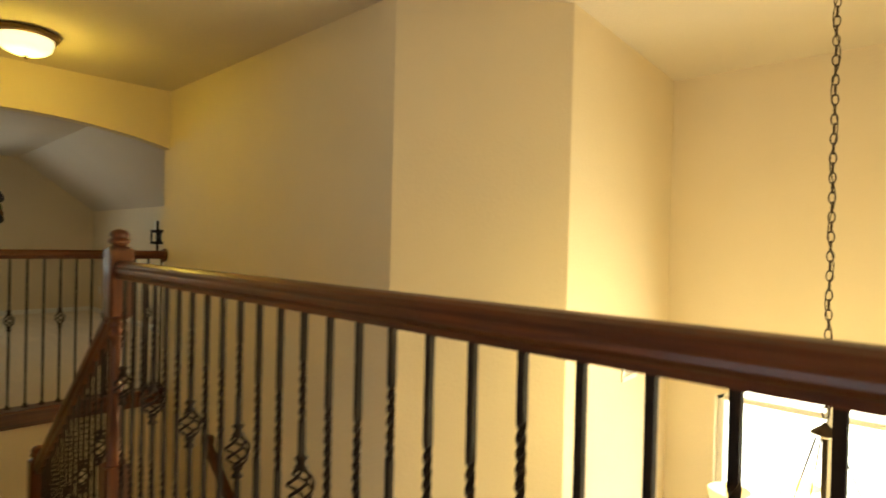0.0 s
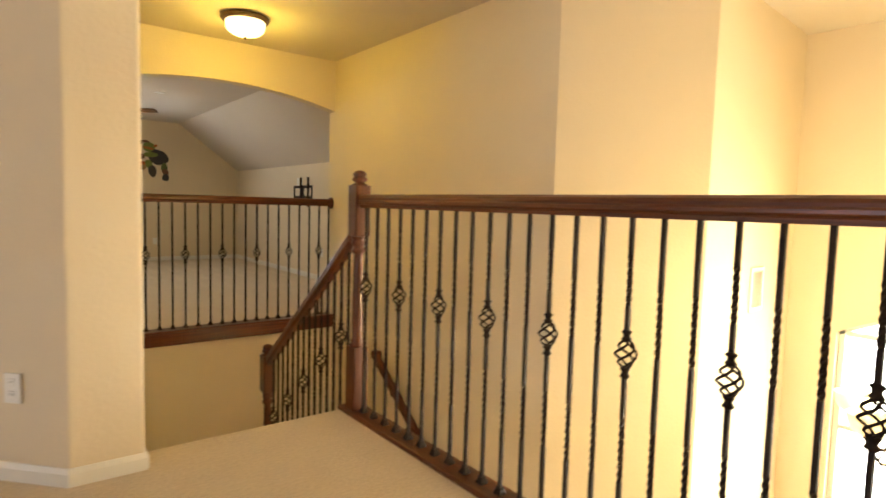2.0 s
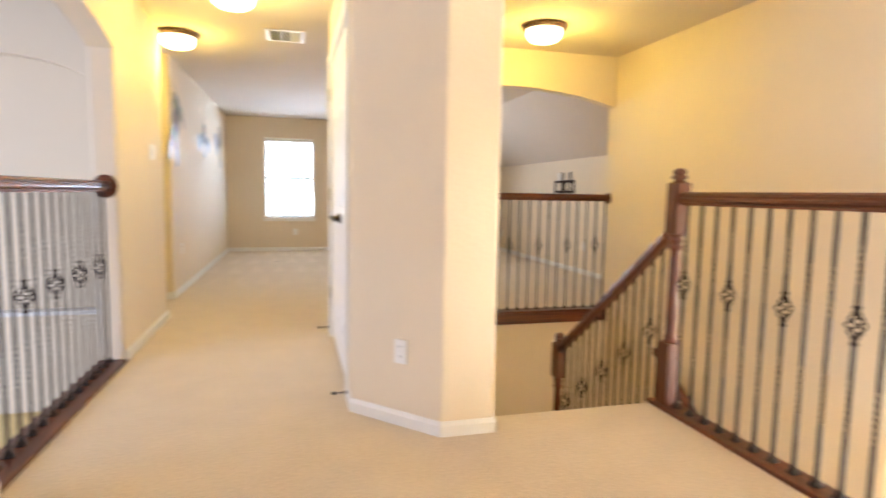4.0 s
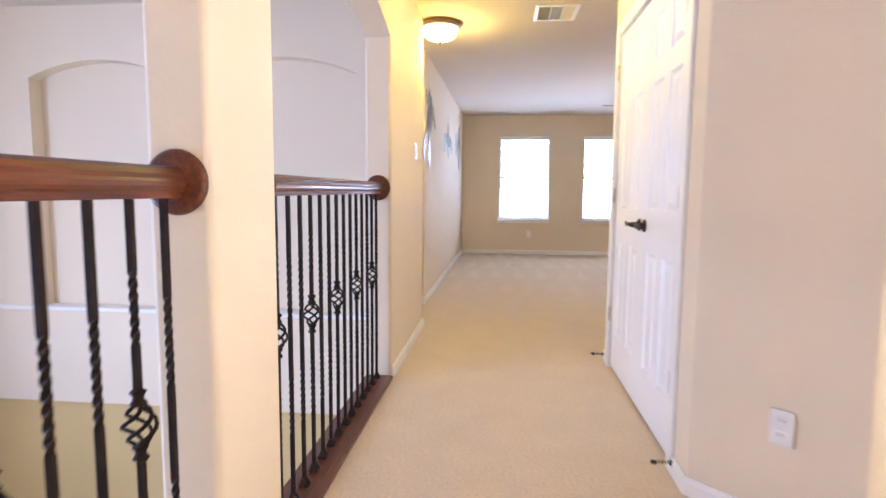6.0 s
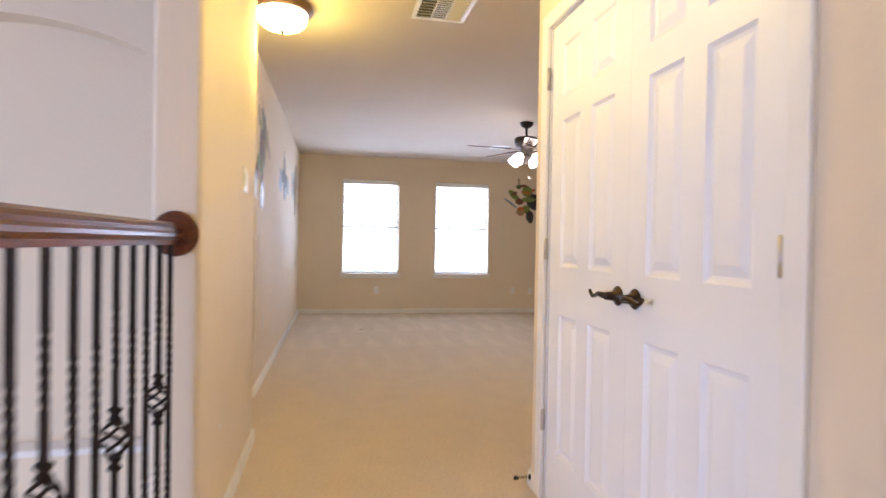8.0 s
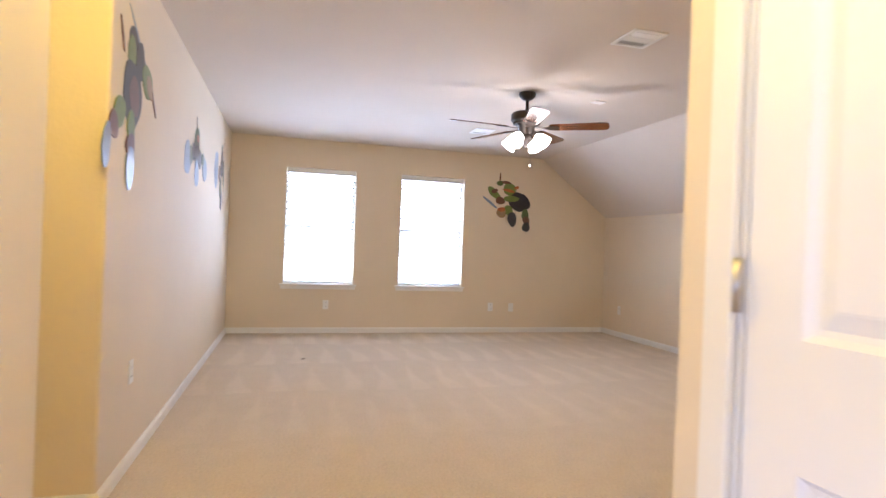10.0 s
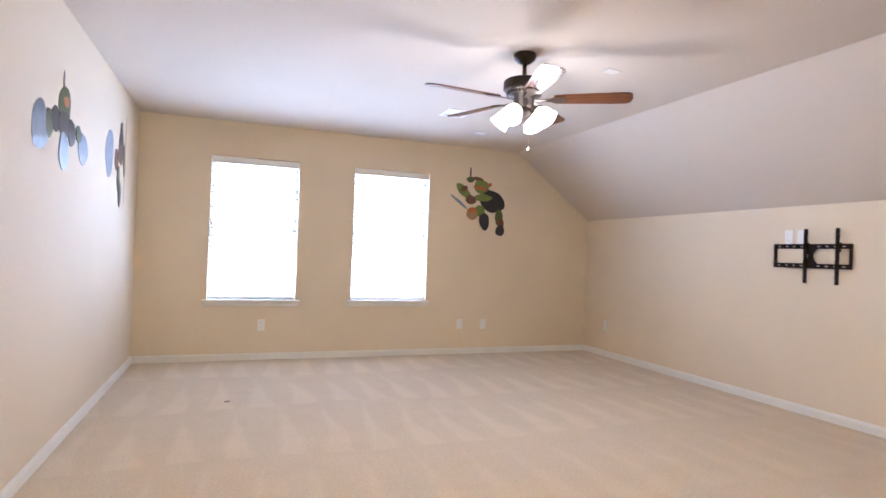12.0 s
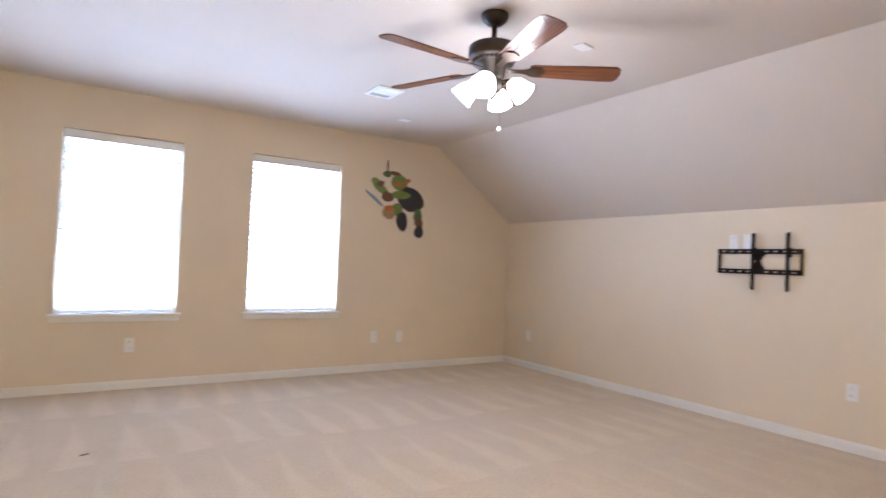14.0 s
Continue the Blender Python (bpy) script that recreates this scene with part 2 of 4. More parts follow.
def west(y, z):
    """A place on the playroom's west wall, facing the room."""
    return pose(XLC + (XL - XLC) * (y - 6.45) / (YF - 6.45), y, z, 0, 0, 90 - math.degrees(math.atan2(XL - XLC, YF - 6.45)))


def arc(a0, a1, spring, rise, n=24):
    """Points of a flat arch from a0 to a1."""
    c, h = (a0 + a1) / 2, abs(a1 - a0) / 2
    rad = (h * h + rise * rise) / (2 * rise)
    return [(a0 + (a1 - a0) * k / n, spring + rise - rad + math.sqrt(rad * rad - (a0 + (a1 - a0) * k / n - c) ** 2)) for k in range(n + 1)]


# upper floor, one carpeted sheet
setting("floor", prism(B(), [(-2.137, YS), (0.94, YS), (0.94, 2.832), (-0.06, 2.832), (-0.06, 5.23), (XR + 0.05, 5.23), (XR + 0.05, YF + 0.05), (XL - 0.09, YF + 0.05), (XL - 0.09, 6.46), (-3.3, 6.46), (-3.3, 5.45), (-2.137, 5.45)], -0.3, 0.0),
        M_CARPET, "beige cut-pile carpet with vacuum strokes", "floor")
setting("floor_lower", box(B(), (-5.7, YS, LOW - 0.15), (4.5, 5.3, LOW)), M_TILE, "pale tiled floor of the storey below", "floor")

# corridor wall with two arched overlooks
O1, O2 = (0.45, 2.165), (2.53, 4.205)
for nm, y0, y1, rnd in (("wall_overlook_south", YS, O1[0], (1, 2)), ("wall_overlook_pier", O1[1], O2[0], (0, 1, 2, 3)), ("wall_overlook_north", O2[1], 5.52, (0, 1, 2))):
    o = [(XH, y0), (XC, y0), (XC, y1), (XH, y1)]
    setting(nm, prism(B(), rounded(o, [k for k in rnd], 0.018), LOW, CEIL), M_WALL, "cream painted wall with rounded corners", "wall")
for k, (y0, y1) in enumerate((O1, O2)):
    setting("wall_overlook_header_%d" % (k + 1), prism(B(), [(y1, CEIL), (y0, CEIL)] + arc(y0, y1, ARCH_SPRING, ARCH_RISE), XH, XC, 0), M_WALL, "cream wall over an arched overlook", "wall")
    setting("wall_overlook_base_%d" % (k + 1), box(B(), (XH, y0, LOW), (XC, y1, -0.302)), M_WALL, "cream wall below an arched overlook", "wall")

# closet block and stair walls
pier = [(XD, 3.266), (XD, 3.06), (-0.28, 2.66), (-0.022, 2.66), (-0.022, 4.753), (-0.12, 4.753), (-0.12, 2.80), (-0.22, 2.80), (-0.55, 3.13), (-0.55, 3.266)]
setting("wall_closet_pier", prism(B(), rounded(pier, (1, 2, 3), 0.018), 0.0, CEIL), M_WALL, "cream closet wall with a slanted rounded corner", "wall")
setting("wall_closet_end", prism(B(), rounded([(XD, 4.606), (XD, 4.755), (-0.12, 4.755), (-0.12, 4.67), (-0.55, 4.67), (-0.55, 4.606)], (1,), 0.018), 0.0, CEIL), M_WALL, "cream closet end wall", "wall")
setting("wall_closet_lintel", box(B(), (XD, 3.266, 2.06), (-0.55, 4.606, CEIL)), M_WALL, "cream wall over the closet doors", "wall")
setting("wall_stair_inner", box(B(), (-0.12, 2.835, LOW), (-0.022, 5.16, -0.302)), M_WALL, "cream wall beside the stair flight", "wall")
setting("wall_stair_arch_header", prism(B(), [(XR, CEIL), (-0.03, CEIL), (-0.03, ARCH_SPRING)] + arc(0.0, 2.08, ARCH_SPRING, ARCH_RISE)[0:] + [(2.085, 0.0), (XR, 0.0)], 5.162, 5.276, 1), M_WALL, "cream wall with a wide flat arch", "wall")
setting("wall_stair_arch_side", box(B(), (-0.03, 5.162, -0.3), (-0.002, 5.276, ARCH_SPRING)), M_WALL, "cream wall beside the arch", "wall")
setting("wall_stair_return", box(B(), (-0.03, 4.756, -0.30), (-0.004, 5.16, CEIL)), M_WALL, "cream wall between the closet and the arch", "wall")
setting("wall_stair_arch_base", box(B(), (-0.12, 5.162, LOW), (2.08, 5.228, -0.11)), M_WALL, "cream wall under the arch over the stair landing", "wall")
foyer = [(2.08, 5.162), (2.08, 2.395), (2.715, 1.80), (4.30, 1.94), (4.30, 2.06), (2.76, 1.94), (2.20, 2.46), (2.20, 5.162)]
setting("wall_stair_outer", prism(B(), rounded(foyer, (2,), 0.018), LOW, CEIL), M_WALL, "cream stair wall with a slanted section beside the foyer", "wall")
setting("wall_recess_end", box(B(), (-3.42, 5.40, 0.0), (-3.3, 6.57, CEIL)), M_WALL, "cream end wall of a side recess", "wall")
setting("wall_recess_south", box(B(), (-3.3, 5.40, 0.0), (XH - 0.002, 5.52, CEIL)), M_WALL, "cream wall of a side recess", "wall")
setting("wall_south", box(B(), (-5.7, YS - 0.12, LOW), (4.5, YS, CEIL)), M_WALL, "cream wall behind the landing", "wall")

# foyer front wall with an arched window
FX, WY0, WY1, WZ0, WZ1 = 4.30, -0.30, 1.61, -1.75, 0.27
for nm, a, b in (("wall_front_north", WY1, 2.06), ("wall_front_south", YS, WY0)):
    setting(nm, box(B(), (FX, a, LOW), (FX + 0.15, b, CEIL)), M_WALL, "cream foyer front wall", "wall")
setting("wall_front_header", prism(B(), [(WY1, CEIL), (WY0, CEIL)] + arc(WY0, WY1, WZ1, 0.26), FX, FX + 0.15, 0), M_WALL, "cream wall over the arched window", "wall")
setting("wall_front_base", box(B(), (FX, WY0, LOW), (FX + 0.15, WY1, WZ0)), M_WALL, "cream wall under the arched window", "wall")

# playroom walls
setting("wall_room_west", prism(B(), rounded([(XLC, 6.45), (XL, YF + 0.15), (XL - 0.17, YF + 0.15), (XL - 0.17, 6.57), (-3.3, 6.57), (-3.3, 6.45)], (0,), 0.018), 0.0, CEIL), M_WALL, "cream playroom side wall", "wall")
setting("wall_room_knee", box(B(), (XR, 5.17, -0.02), (XR + 0.12, YF + 0.15, 1.66)), M_WALL, "low cream wall under the sloped ceiling", "wall")
W1, W2, SILL, HEAD = (-1.398, -0.530), (0.058, 0.928), 0.62, 2.083
for nm, a, b, c, d in (("wall_window_west", XL, 0, W1[0], CEIL), ("wall_window_middle", W1[1], 0, W2[0], CEIL), ("wall_window_low_1", W1[0], 0, W1[1], SILL), ("wall_window_low_2", W2[0], 0, W2[1], SILL),
                       ("wall_window_head_1", W1[0], HEAD, W1[1], CEIL), ("wall_window_head_2", W2[0], HEAD, W2[1], CEIL)):
    setting(nm, box(B(), (a, YF, b), (c, YF + 0.15, d)), M_WALL, "cream playroom window wall", "wall")
setting("wall_window_east", prism(B(), [(W2[1], 0.0), (XR, 0.0), (XR, 1.664), (2.07, CEIL), (W2[1], CEIL)], YF, YF + 0.15, 1), M_WALL, "cream playroom gable wall", "wall")
# ceilings
setting("ceiling", prism(B(), [(-5.7, YS - 0.1), (4.5, YS - 0.1), (4.5, 5.276), (2.06, 5.276), (2.06, YF + 0.15), (-2.2, YF + 0.15), (-2.2, 6.57), (-3.4, 6.57), (-3.4, 5.30), (-5.7, 5.30)], CEIL, CEIL + 0.12), M_CEIL, "flat textured cream ceiling", "ceiling")
setting("ceiling_slope", prism(B(), [(2.06, CEIL), (XR, 1.658), (XR + 0.12, 1.658), (XR + 0.12, 1.80), (2.12, CEIL + 0.12), (2.06, CEIL + 0.12)], 5.278, YF + 0.15, 1), M_CEIL, "sloped textured cream ceiling", "ceiling")

# tall hall beyond the overlooks, with two arched niches
NY = 4.965
niches = [(-3.49, -2.38), (-4.88, -3.77)]
setting("wall_niche_back", box(B(), (-5.7, NY + 0.12, -0.56), (XH, NY + 0.24, CEIL)), M_WALL, "pale wall at the back of two niches", "wall")
NS, NZ = 0.20, 1.93
for nm, a, b in (("wall_niche_east", -2.38, XH), ("wall_niche_middle", -3.77, -3.49), ("wall_niche_west", -5.7, -4.88)):
    setting(nm, box(B(), (a, NY, NS), (b, NY + 0.118, CEIL)), M_WALL, "pale wall beside an arched niche", "wall")
for k, (a, b) in enumerate(niches):
    setting("wall_niche_head_%d" % (k + 1), prism(B(), [(b, CEIL), (a, CEIL)] + arc(a, b, NZ, 0.12), NY, NY + 0.118, 1), M_WALL, "pale wall over an arched niche", "wall")
setting("wall_niche_low", box(B(), (-5.7, NY, -0.56), (XH, NY + 0.118, NS - 0.03)), M_WALL, "pale wall below the niches", "wall")
setting("trim_niche_ledge", box(B(), (-5.7, NY - 0.012, NS - 0.03), (XH, NY + 0.118, NS), 0.006), M_TRIM, "white painted ledge under the niches", "trim")
# golden tone replaces a lamp down here
setting("wall_hall_lower", box(B(), (-5.7, NY + 0.1, LOW), (XH, NY + 0.22, -0.562)), M_WALL_WARM, "wall of the storey below, coloured golden as by warm lamplight", "wall")
setting("wall_hall_west", box(B(), (-5.82, YS, LOW), (-5.7, -0.2, CEIL)), M_WALL, "cream hall wall", "wall")
setting("wall_hall_west_north", box(B(), (-5.82, 3.4, LOW), (-5.7, NY + 0.24, CEIL)), M_WALL, "cream hall wall", "wall")
setting("wall_hall_west_low", box(B(), (-5.82, -0.2, LOW), (-5.7, 3.4, -0.5)), M_WALL, "cream hall wall under the window", "wall")
setting("wall_hall_west_head", box(B(), (-5.82, -0.2, 1.7), (-5.7, 3.4, CEIL)), M_WALL, "cream hall wall over the window", "wall")


def baseboard(a, b, side, h=0.070):
    """A moulded baseboard on the floor from a to b; side is the way it faces."""
    a, b = Vector(a), Vector(b)
    d, n = (b - a), Vector(side).normalized()
    prof = [(0.0, 0.0), (0.014, 0.0), (0.014, h * 0.72), (0.010, h * 0.86), (0.006, h), (0.0, h)]
    bm = B()
    rings = [[bm.verts.new((p.x + n.x * u, p.y + n.y * u, 0.001 + w)) for u, w in prof] for p in (a, b)]
    k = len(prof)
    for i in range(k):
        bm.faces.new((rings[0][i], rings[0][(i + 1) % k], rings[1][(i + 1) % k], rings[1][i]))
    bm.faces.new(rings[0][::-1]), bm.faces.new(rings[1])
    setting("baseboard", bm, M_TRIM, "white moulded baseboard along the carpet", "baseboard")


BASES = [((XLC, 6.45), (XL, YF), (1, -0.0096)), ((-3.2, 6.45), (XLC + 0.014, 6.45), (0, -1)), ((XL, YF), (XR, YF), (0, -1)), ((XR, YF), (XR, 5.276), (-1, 0)),
         ((XC, O2[1] + 0.01), (XC, 5.52), (1, 0)), ((XC, O1[1] + 0.01), (XC, O2[0] - 0.01), (1, 0)), ((XC, YS), (XC, O1[0]), (1, 0)), ((XH, 5.52), (XC + 0.014, 5.52), (0, 1)),
         ((XD, 3.208), (XD, 3.055), (-1, 0)), ((XD - 0.004, 3.064), (-0.276, 2.654), (-1, -1)), ((-0.286, 2.66), (-0.016, 2.66), (0, -1)), ((-0.022, 2.66), (-0.022, 2.83), (1, 0)),
         ((XD, 4.664), (XD, 4.755), (-1, 0)), ((XD, 4.755), (-0.12, 4.755), (0, 1))]
for a, b, n in BASES:
    baseboard(a, b, n)


# ---- stairs ----
def flight(x0, x1, y0, step, z0, count, name):
    """Carpeted steps that go down from z0; step is the tread depth with its sign along y."""
    st = thing(name, pose(0, 0, 0), "carpeted stair flight going down", "stairs", kind="structure")
    for k in range(count):
        ya, yb, zt = y0 + step * k, y0 + step * (k + 1), z0 - 0.19 * (k + 1)
        part("tread", box(B(), (x0, ya, zt - 0.19), (x1, yb + math.copysign(0.02, step), zt), 0.012), M_CARPET, st)
    return st


flight(0.003, 1.0, 2.84, 0.25, 0.0, 5, "stairs_upper")
setting("stair_landing", box(B(), (0.003, 4.09, -1.34), (2.078, 5.16, -1.14)), M_CARPET, "carpeted half landing of the stairs", "landing")
flight(1.08, 2.078, 4.09, -0.25, -1.14, 8, "stairs_lower")
setting("trim_landing_edge", box(B(), (0.94, YS, -0.32), (1.062, 2.87, -0.004)), M_WALL, "cream edge of the upper floor over the foyer", "trim")


# ---- balustrades ----
def bar_mesh(name, length, twists, half=0.0065, basket=None):
    """A square iron bar standing on z 0 with twisted stretches (z0, z1, turns), broken where a basket sits."""
    bm = B()
    zs = {0.0, length}
    for a, b, t in twists:
        n = int(abs(t) * 10)
        zs |= {a + (b - a) * k / n for k in range(n + 1)}
    zs = sorted(zs)

    def turn(z):
        return sum(2 * math.pi * t * min(1, max(0, (z - a) / (b - a))) for a, b, t in twists)
    spans = [(0.0, length)] if not basket else [(0.0, basket[0]), (basket[1], length)]
    for lo, hi in spans:
        lv = [z for z in zs if lo < z < hi]
        lv = [lo] + lv + [hi]
        rings = []
        for z in lv:
            q = turn(z)
            rings.append([bm.verts.new((half * 1.414 * math.cos(q + math.pi / 4 + k * math.pi / 2), half * 1.414 * math.sin(q + math.pi / 4 + k * math.pi / 2), z)) for k in range(4)])
        for a, b in zip(rings, rings[1:]):
            for k in range(4):
                bm.faces.new((a[k], a[(k + 1) % 4], b[(k + 1) % 4], b[k]))
        bm.faces.new(rings[0][::-1]), bm.faces.new(rings[-1])
    return mesh_of(name, bm, M_IRON)


def basket_mesh(z, h=0.088, r=0.031):
    """Four bulging wires wound about the bar between two knuckles."""
    bm = B()
    for w in range(4):
        path, n = [], 12
        for k in range(n + 1):
            u = k / n
            q = 2 * math.pi * (w / 4 + 0.7 * u)
            rr = 0.004 + (r - 0.004) * math.sin(math.pi * u) ** 0.8
            path.append((rr * math.cos(q), rr * math.sin(q), z - h / 2 + h * u))
        tube(bm, path, 0.0044, 5)
    for s in (-1, 1):
        c = z + s * (h / 2 + 0.012)
        lathe(bm, [(0.008, c - 0.019), (0.017, c - 0.012), (0.011, c - 0.003), (0.011, c + 0.003), (0.017, c + 0.012), (0.008, c + 0.019)], 8)
    return mesh_of("basket", bm, M_IRON)


def collar_mesh():
    bm = B()
    prof = [(0.019, 0.0), (0.019, 0.010), (0.013, 0.020), (0.012, 0.030)]
    lathe(bm, [(r * 1.25, z) for r, z in prof], 4, pose(0, 0, 0, 0, 0, 45))
    for f in bm.faces:
        f.smooth = False
    return mesh_of("base_collar", bm, M_IRON)


BAR_H = 1.07
ME_TWIST = bar_mesh("baluster", BAR_H, [(0.25, 0.45, 2.0), (0.66, 0.86, 2.0)])
ME_BASKETBAR = bar_mesh("baluster", BAR_H, [(0.26, 0.46, 2.0), (0.80, 0.95, 1.5)], basket=(0.61, 0.70))
ME_LOWBAR = bar_mesh("baluster", BAR_H, [(0.24, 0.44, 2.0), (0.78, 0.93, 1.5)], basket=(0.575, 0.665))
ME_BASKET, ME_LOWBASKET, ME_COLLAR = basket_mesh(0.655), basket_mesh(0.62), collar_mesh()


def rail_mesh(length, name="handrail"):
    """A moulded handrail along local x, its underside at z 0."""
    half = [(0.019, 0.0), (0.021, 0.012), (0.026, 0.016), (0.030, 0.022), (0.030, 0.030), (0.027, 0.036), (0.0285, 0.044), (0.025, 0.052), (0.016, 0.058), (0.006, 0.060)]
    half = [(u, w * 1.13) for u, w in half]
    prof = half + [(-u, w) for u, w in reversed(half)]
    return mesh_of(name, prism(B(), prof, 0.0, length, 0), M_RAIL)


def rosette(parent, m, label="round wooden wall rosette"):
    part("rosette", lathe(B(), [(0.071, 0.0), (0.073, 0.007), (0.069, 0.015), (0.060, 0.020), (0.052, 0.018), (0.046, 0.022)], 32), M_NEWEL, parent, label, m)


def balusters(parent, along, first, count, at, basket_phase, z=0.0, stretch=1.0, low=False):
    """Bars along local x of the balustrade, every third with a basket."""
    for k in range(count):
        bk = k % 3 == basket_phase
        bar = part("baluster", (ME_LOWBAR if low else ME_BASKETBAR) if bk else ME_TWIST, None, parent, m=pose(first + along * k, at, z) @ Matrix.Diagonal((1, 1, stretch, 1)))
        part("base_collar", ME_COLLAR, None, bar)
        if bk:
            part("basket", ME_LOWBASKET if low else ME_BASKET, None, bar)


def newel(parent, m, h_block=0.31, top=1.20, low=0.0):
    """A turned newel post: square base, slender shaft, square head, ball cap."""
    s = 0.043
    n = part("newel_post", box(B(), (-s, -s, low), (s, s, h_block), 0.004), M_NEWEL, parent, "reddish-brown turned newel post", m)
    lo, hi = h_block, top - 0.262
    part("shaft", lathe(B(), [(0.040, lo - 0.002), (0.042, lo + 0.010), (0.031, lo + 0.018), (0.036, lo + 0.030), (0.028, lo + 0.042), (0.030, lo + 0.12), (0.026, hi - 0.13), (0.024, hi - 0.095), (0.034, hi - 0.080), (0.036, hi - 0.068),
                              (0.026, hi - 0.056), (0.034, hi - 0.040), (0.036, hi - 0.028), (0.029, hi - 0.018), (0.041, hi - 0.008), (0.041, hi + 0.002)], 24), M_NEWEL, n)
    part("head_block", box(B(), (-s, -s, hi), (s, s, top), 0.006), M_NEWEL, n)
    part("finial", lathe(B(), [(0.043, top - 0.001), (0.040, top + 0.006), (0.028, top + 0.010), (0.026, top + 0.016), (0.037, top + 0.022), (0.040, top + 0.030), (0.036, top + 0.038), (0.029, top + 0.042), (0.034, top + 0.048), (0.035, top + 0.056), (0.028, top + 0.068), (0.014, top + 0.075), (0.003, top + 0.077)], 24), M_NEWEL, n)
    return n


# landing balustrade, over the foyer
RY0 = -1.49
gal = thing("landing_balustrade", pose(1.0, RY0, 0, 0, 0, 90), "stained wood handrail with black twisted iron balusters on the landing edge", "balustrade")
L = 2.76 - RY0
part("handrail", rail_mesh(L), None, gal, "reddish-brown moulded handrail", pose(0, 0, 1.081))
part("shoe_rail", box(B(), (0, -0.062, -0.002), (L + 0.09, 0.062, 0.022), 0.005), M_RAIL, gal, "reddish-brown base board")
n_bar = 40
balusters(gal, 0.1022, 2.677 - RY0 - 0.1022 * (n_bar - 1), n_bar, 0, 0, 0.020)
newel(gal, pose(2.757 - RY0, 0, 0), 0.355, 1.195)

# stair balustrade, raking down to a lower newel
SLOPE, run = 0.79, 1.19
rake = math.atan(SLOPE)
st = thing("stair_balustrade", pose(1.0, 2.80, 0, 0, 0, 90), "raked stained wood stair rail with black iron balusters", "balustrade")
part("handrail", rail_mesh(run / math.cos(rake)), None, st, "reddish-brown raked handrail", pose(0, 0, 0.885, 0, math.degrees(rake)))
part("stringer", prism(B(), [(0.042, -0.02), (run, -0.02 - run * SLOPE), (run, -0.30 - run * SLOPE), (0.042, -0.30)], -0.02, 0.05, 1), M_RAIL, st, "reddish-brown stair stringer")
ME_SHORT = bar_mesh("baluster", 0.915, [(0.16, 0.36, 2.0), (0.54, 0.74, 2.0)])
ME_SHORTB = bar_mesh("baluster", 0.915, [(0.16, 0.34, 2.0), (0.68, 0.82, 1.5)], basket=(0.455, 0.545))
ME_BASKET2 = basket_mesh(0.50)
for k in range(14):
    u = 0.057 + 0.081 * k
    bk = k % 3 == 1
    bar = part("baluster", ME_SHORTB if bk else ME_SHORT, None, st, m=pose(u, 0, -0.02 - SLOPE * u))
    part("base_collar", ME_COLLAR, None, bar)
    if bk:
        part("basket", ME_BASKET2, None, bar)
newel(st, pose(run + 0.032, 0, -1.14), 0.36, 1.16)

# balustrade under the arch, at the edge of the playroom
ar = thing("arch_balustrade", pose(0.0, 5.219, 0), "stained wood handrail with black iron balusters under the arch", "balustrade")
part("handrail", rail_mesh(2.06), None, ar, "reddish-brown moulded handrail", pose(0.01, 0, 1.07))
part("shoe_rail", box(B(), (0.002, -0.075, -0.105), (2.075, -0.059, 0.0), 0.003), M_RAIL, ar, "reddish-brown fascia board")
part("base_board", box(B(), (0.002, -0.085, 0.0), (2.075, 0.056, 0.020), 0.004), M_RAIL, ar, "reddish-brown base board")
balusters(ar, 0.1005, 2.052 - 0.1005 * 19, 20, 0, 0, 0.018, low=True)
rosette(ar, pose(2.079, 0, 1.10, 0, -90) @ Matrix.Diagonal((0.77, 0.77, 1, 1)))
rosette(ar, pose(0.001, 0, 1.10, 0, 90) @ Matrix.Diagonal((0.77, 0.77, 1, 1)))

# balustrades in the two overlooks of the corridor
for y0, y1 in (O1, O2):
    ov = thing("overlook_balustrade", pose(-2.060, y0, 0, 0, 0, 90), "stained wood handrail with black iron balusters in an arched overlook", "balustrade", "corridor overlook balustrades")
    w = y1 - y0
    part("handrail", rail_mesh(w - 0.03), None, ov, "reddish-brown moulded handrail", pose(0.015, 0, 1.094))
    part("shoe_rail", box(B(), (0.002, -0.085, -0.12), (w - 0.002, 0.075, 0.020), 0.004), M_RAIL, ov, "reddish-brown base board")
    balusters(ov, 0.1115, w - 0.06 - 0.1115 * 14, 15, 0, 1, 0.018, 1.01, True)
    rosette(ov, pose(w - 0.001, 0, 1.128, 0, -90))
    rosette(ov, pose(0.001, 0, 1.128, 0, 90))

# wall handrail over the lower flight
wr = thing("wall_handrail", pose(2.02, 4.26, -0.15, 0, 0, -90), "reddish-brown handrail fixed to the stair wall", "handrail")
part("handrail", rail_mesh(1.9), None, wr, "", pose(0, 0, -0.06, 0, 37))
for u in (0.25, 1.2):
    part("bracket", tube(B(), [(u, 0.055, -0.80 * u - 0.12), (u, 0.02, -0.80 * u - 0.12), (u, 0.0, -0.76 * u - 0.06)], 0.007), M_BRONZE, wr)
part("return_end", box(B(), (-0.03, -0.02, -0.06), (0.03, 0.055, 0.005), 0.01), M_RAIL, wr)

# glowing sheets added for the bright daylight far outside the foyer and playroom windows
M_OUT = mat("daylight_glow", (0.8, 0.82, 0.85), 0.9, noise_scale=0.2, var=0.05)
M_OUT.node_tree.nodes["Principled BSDF"].inputs["Emission Color"].default_value = (0.93, 0.96, 1.0, 1)
M_OUT.node_tree.nodes["Principled BSDF"].inputs["Emission Strength"].default_value = 9.0
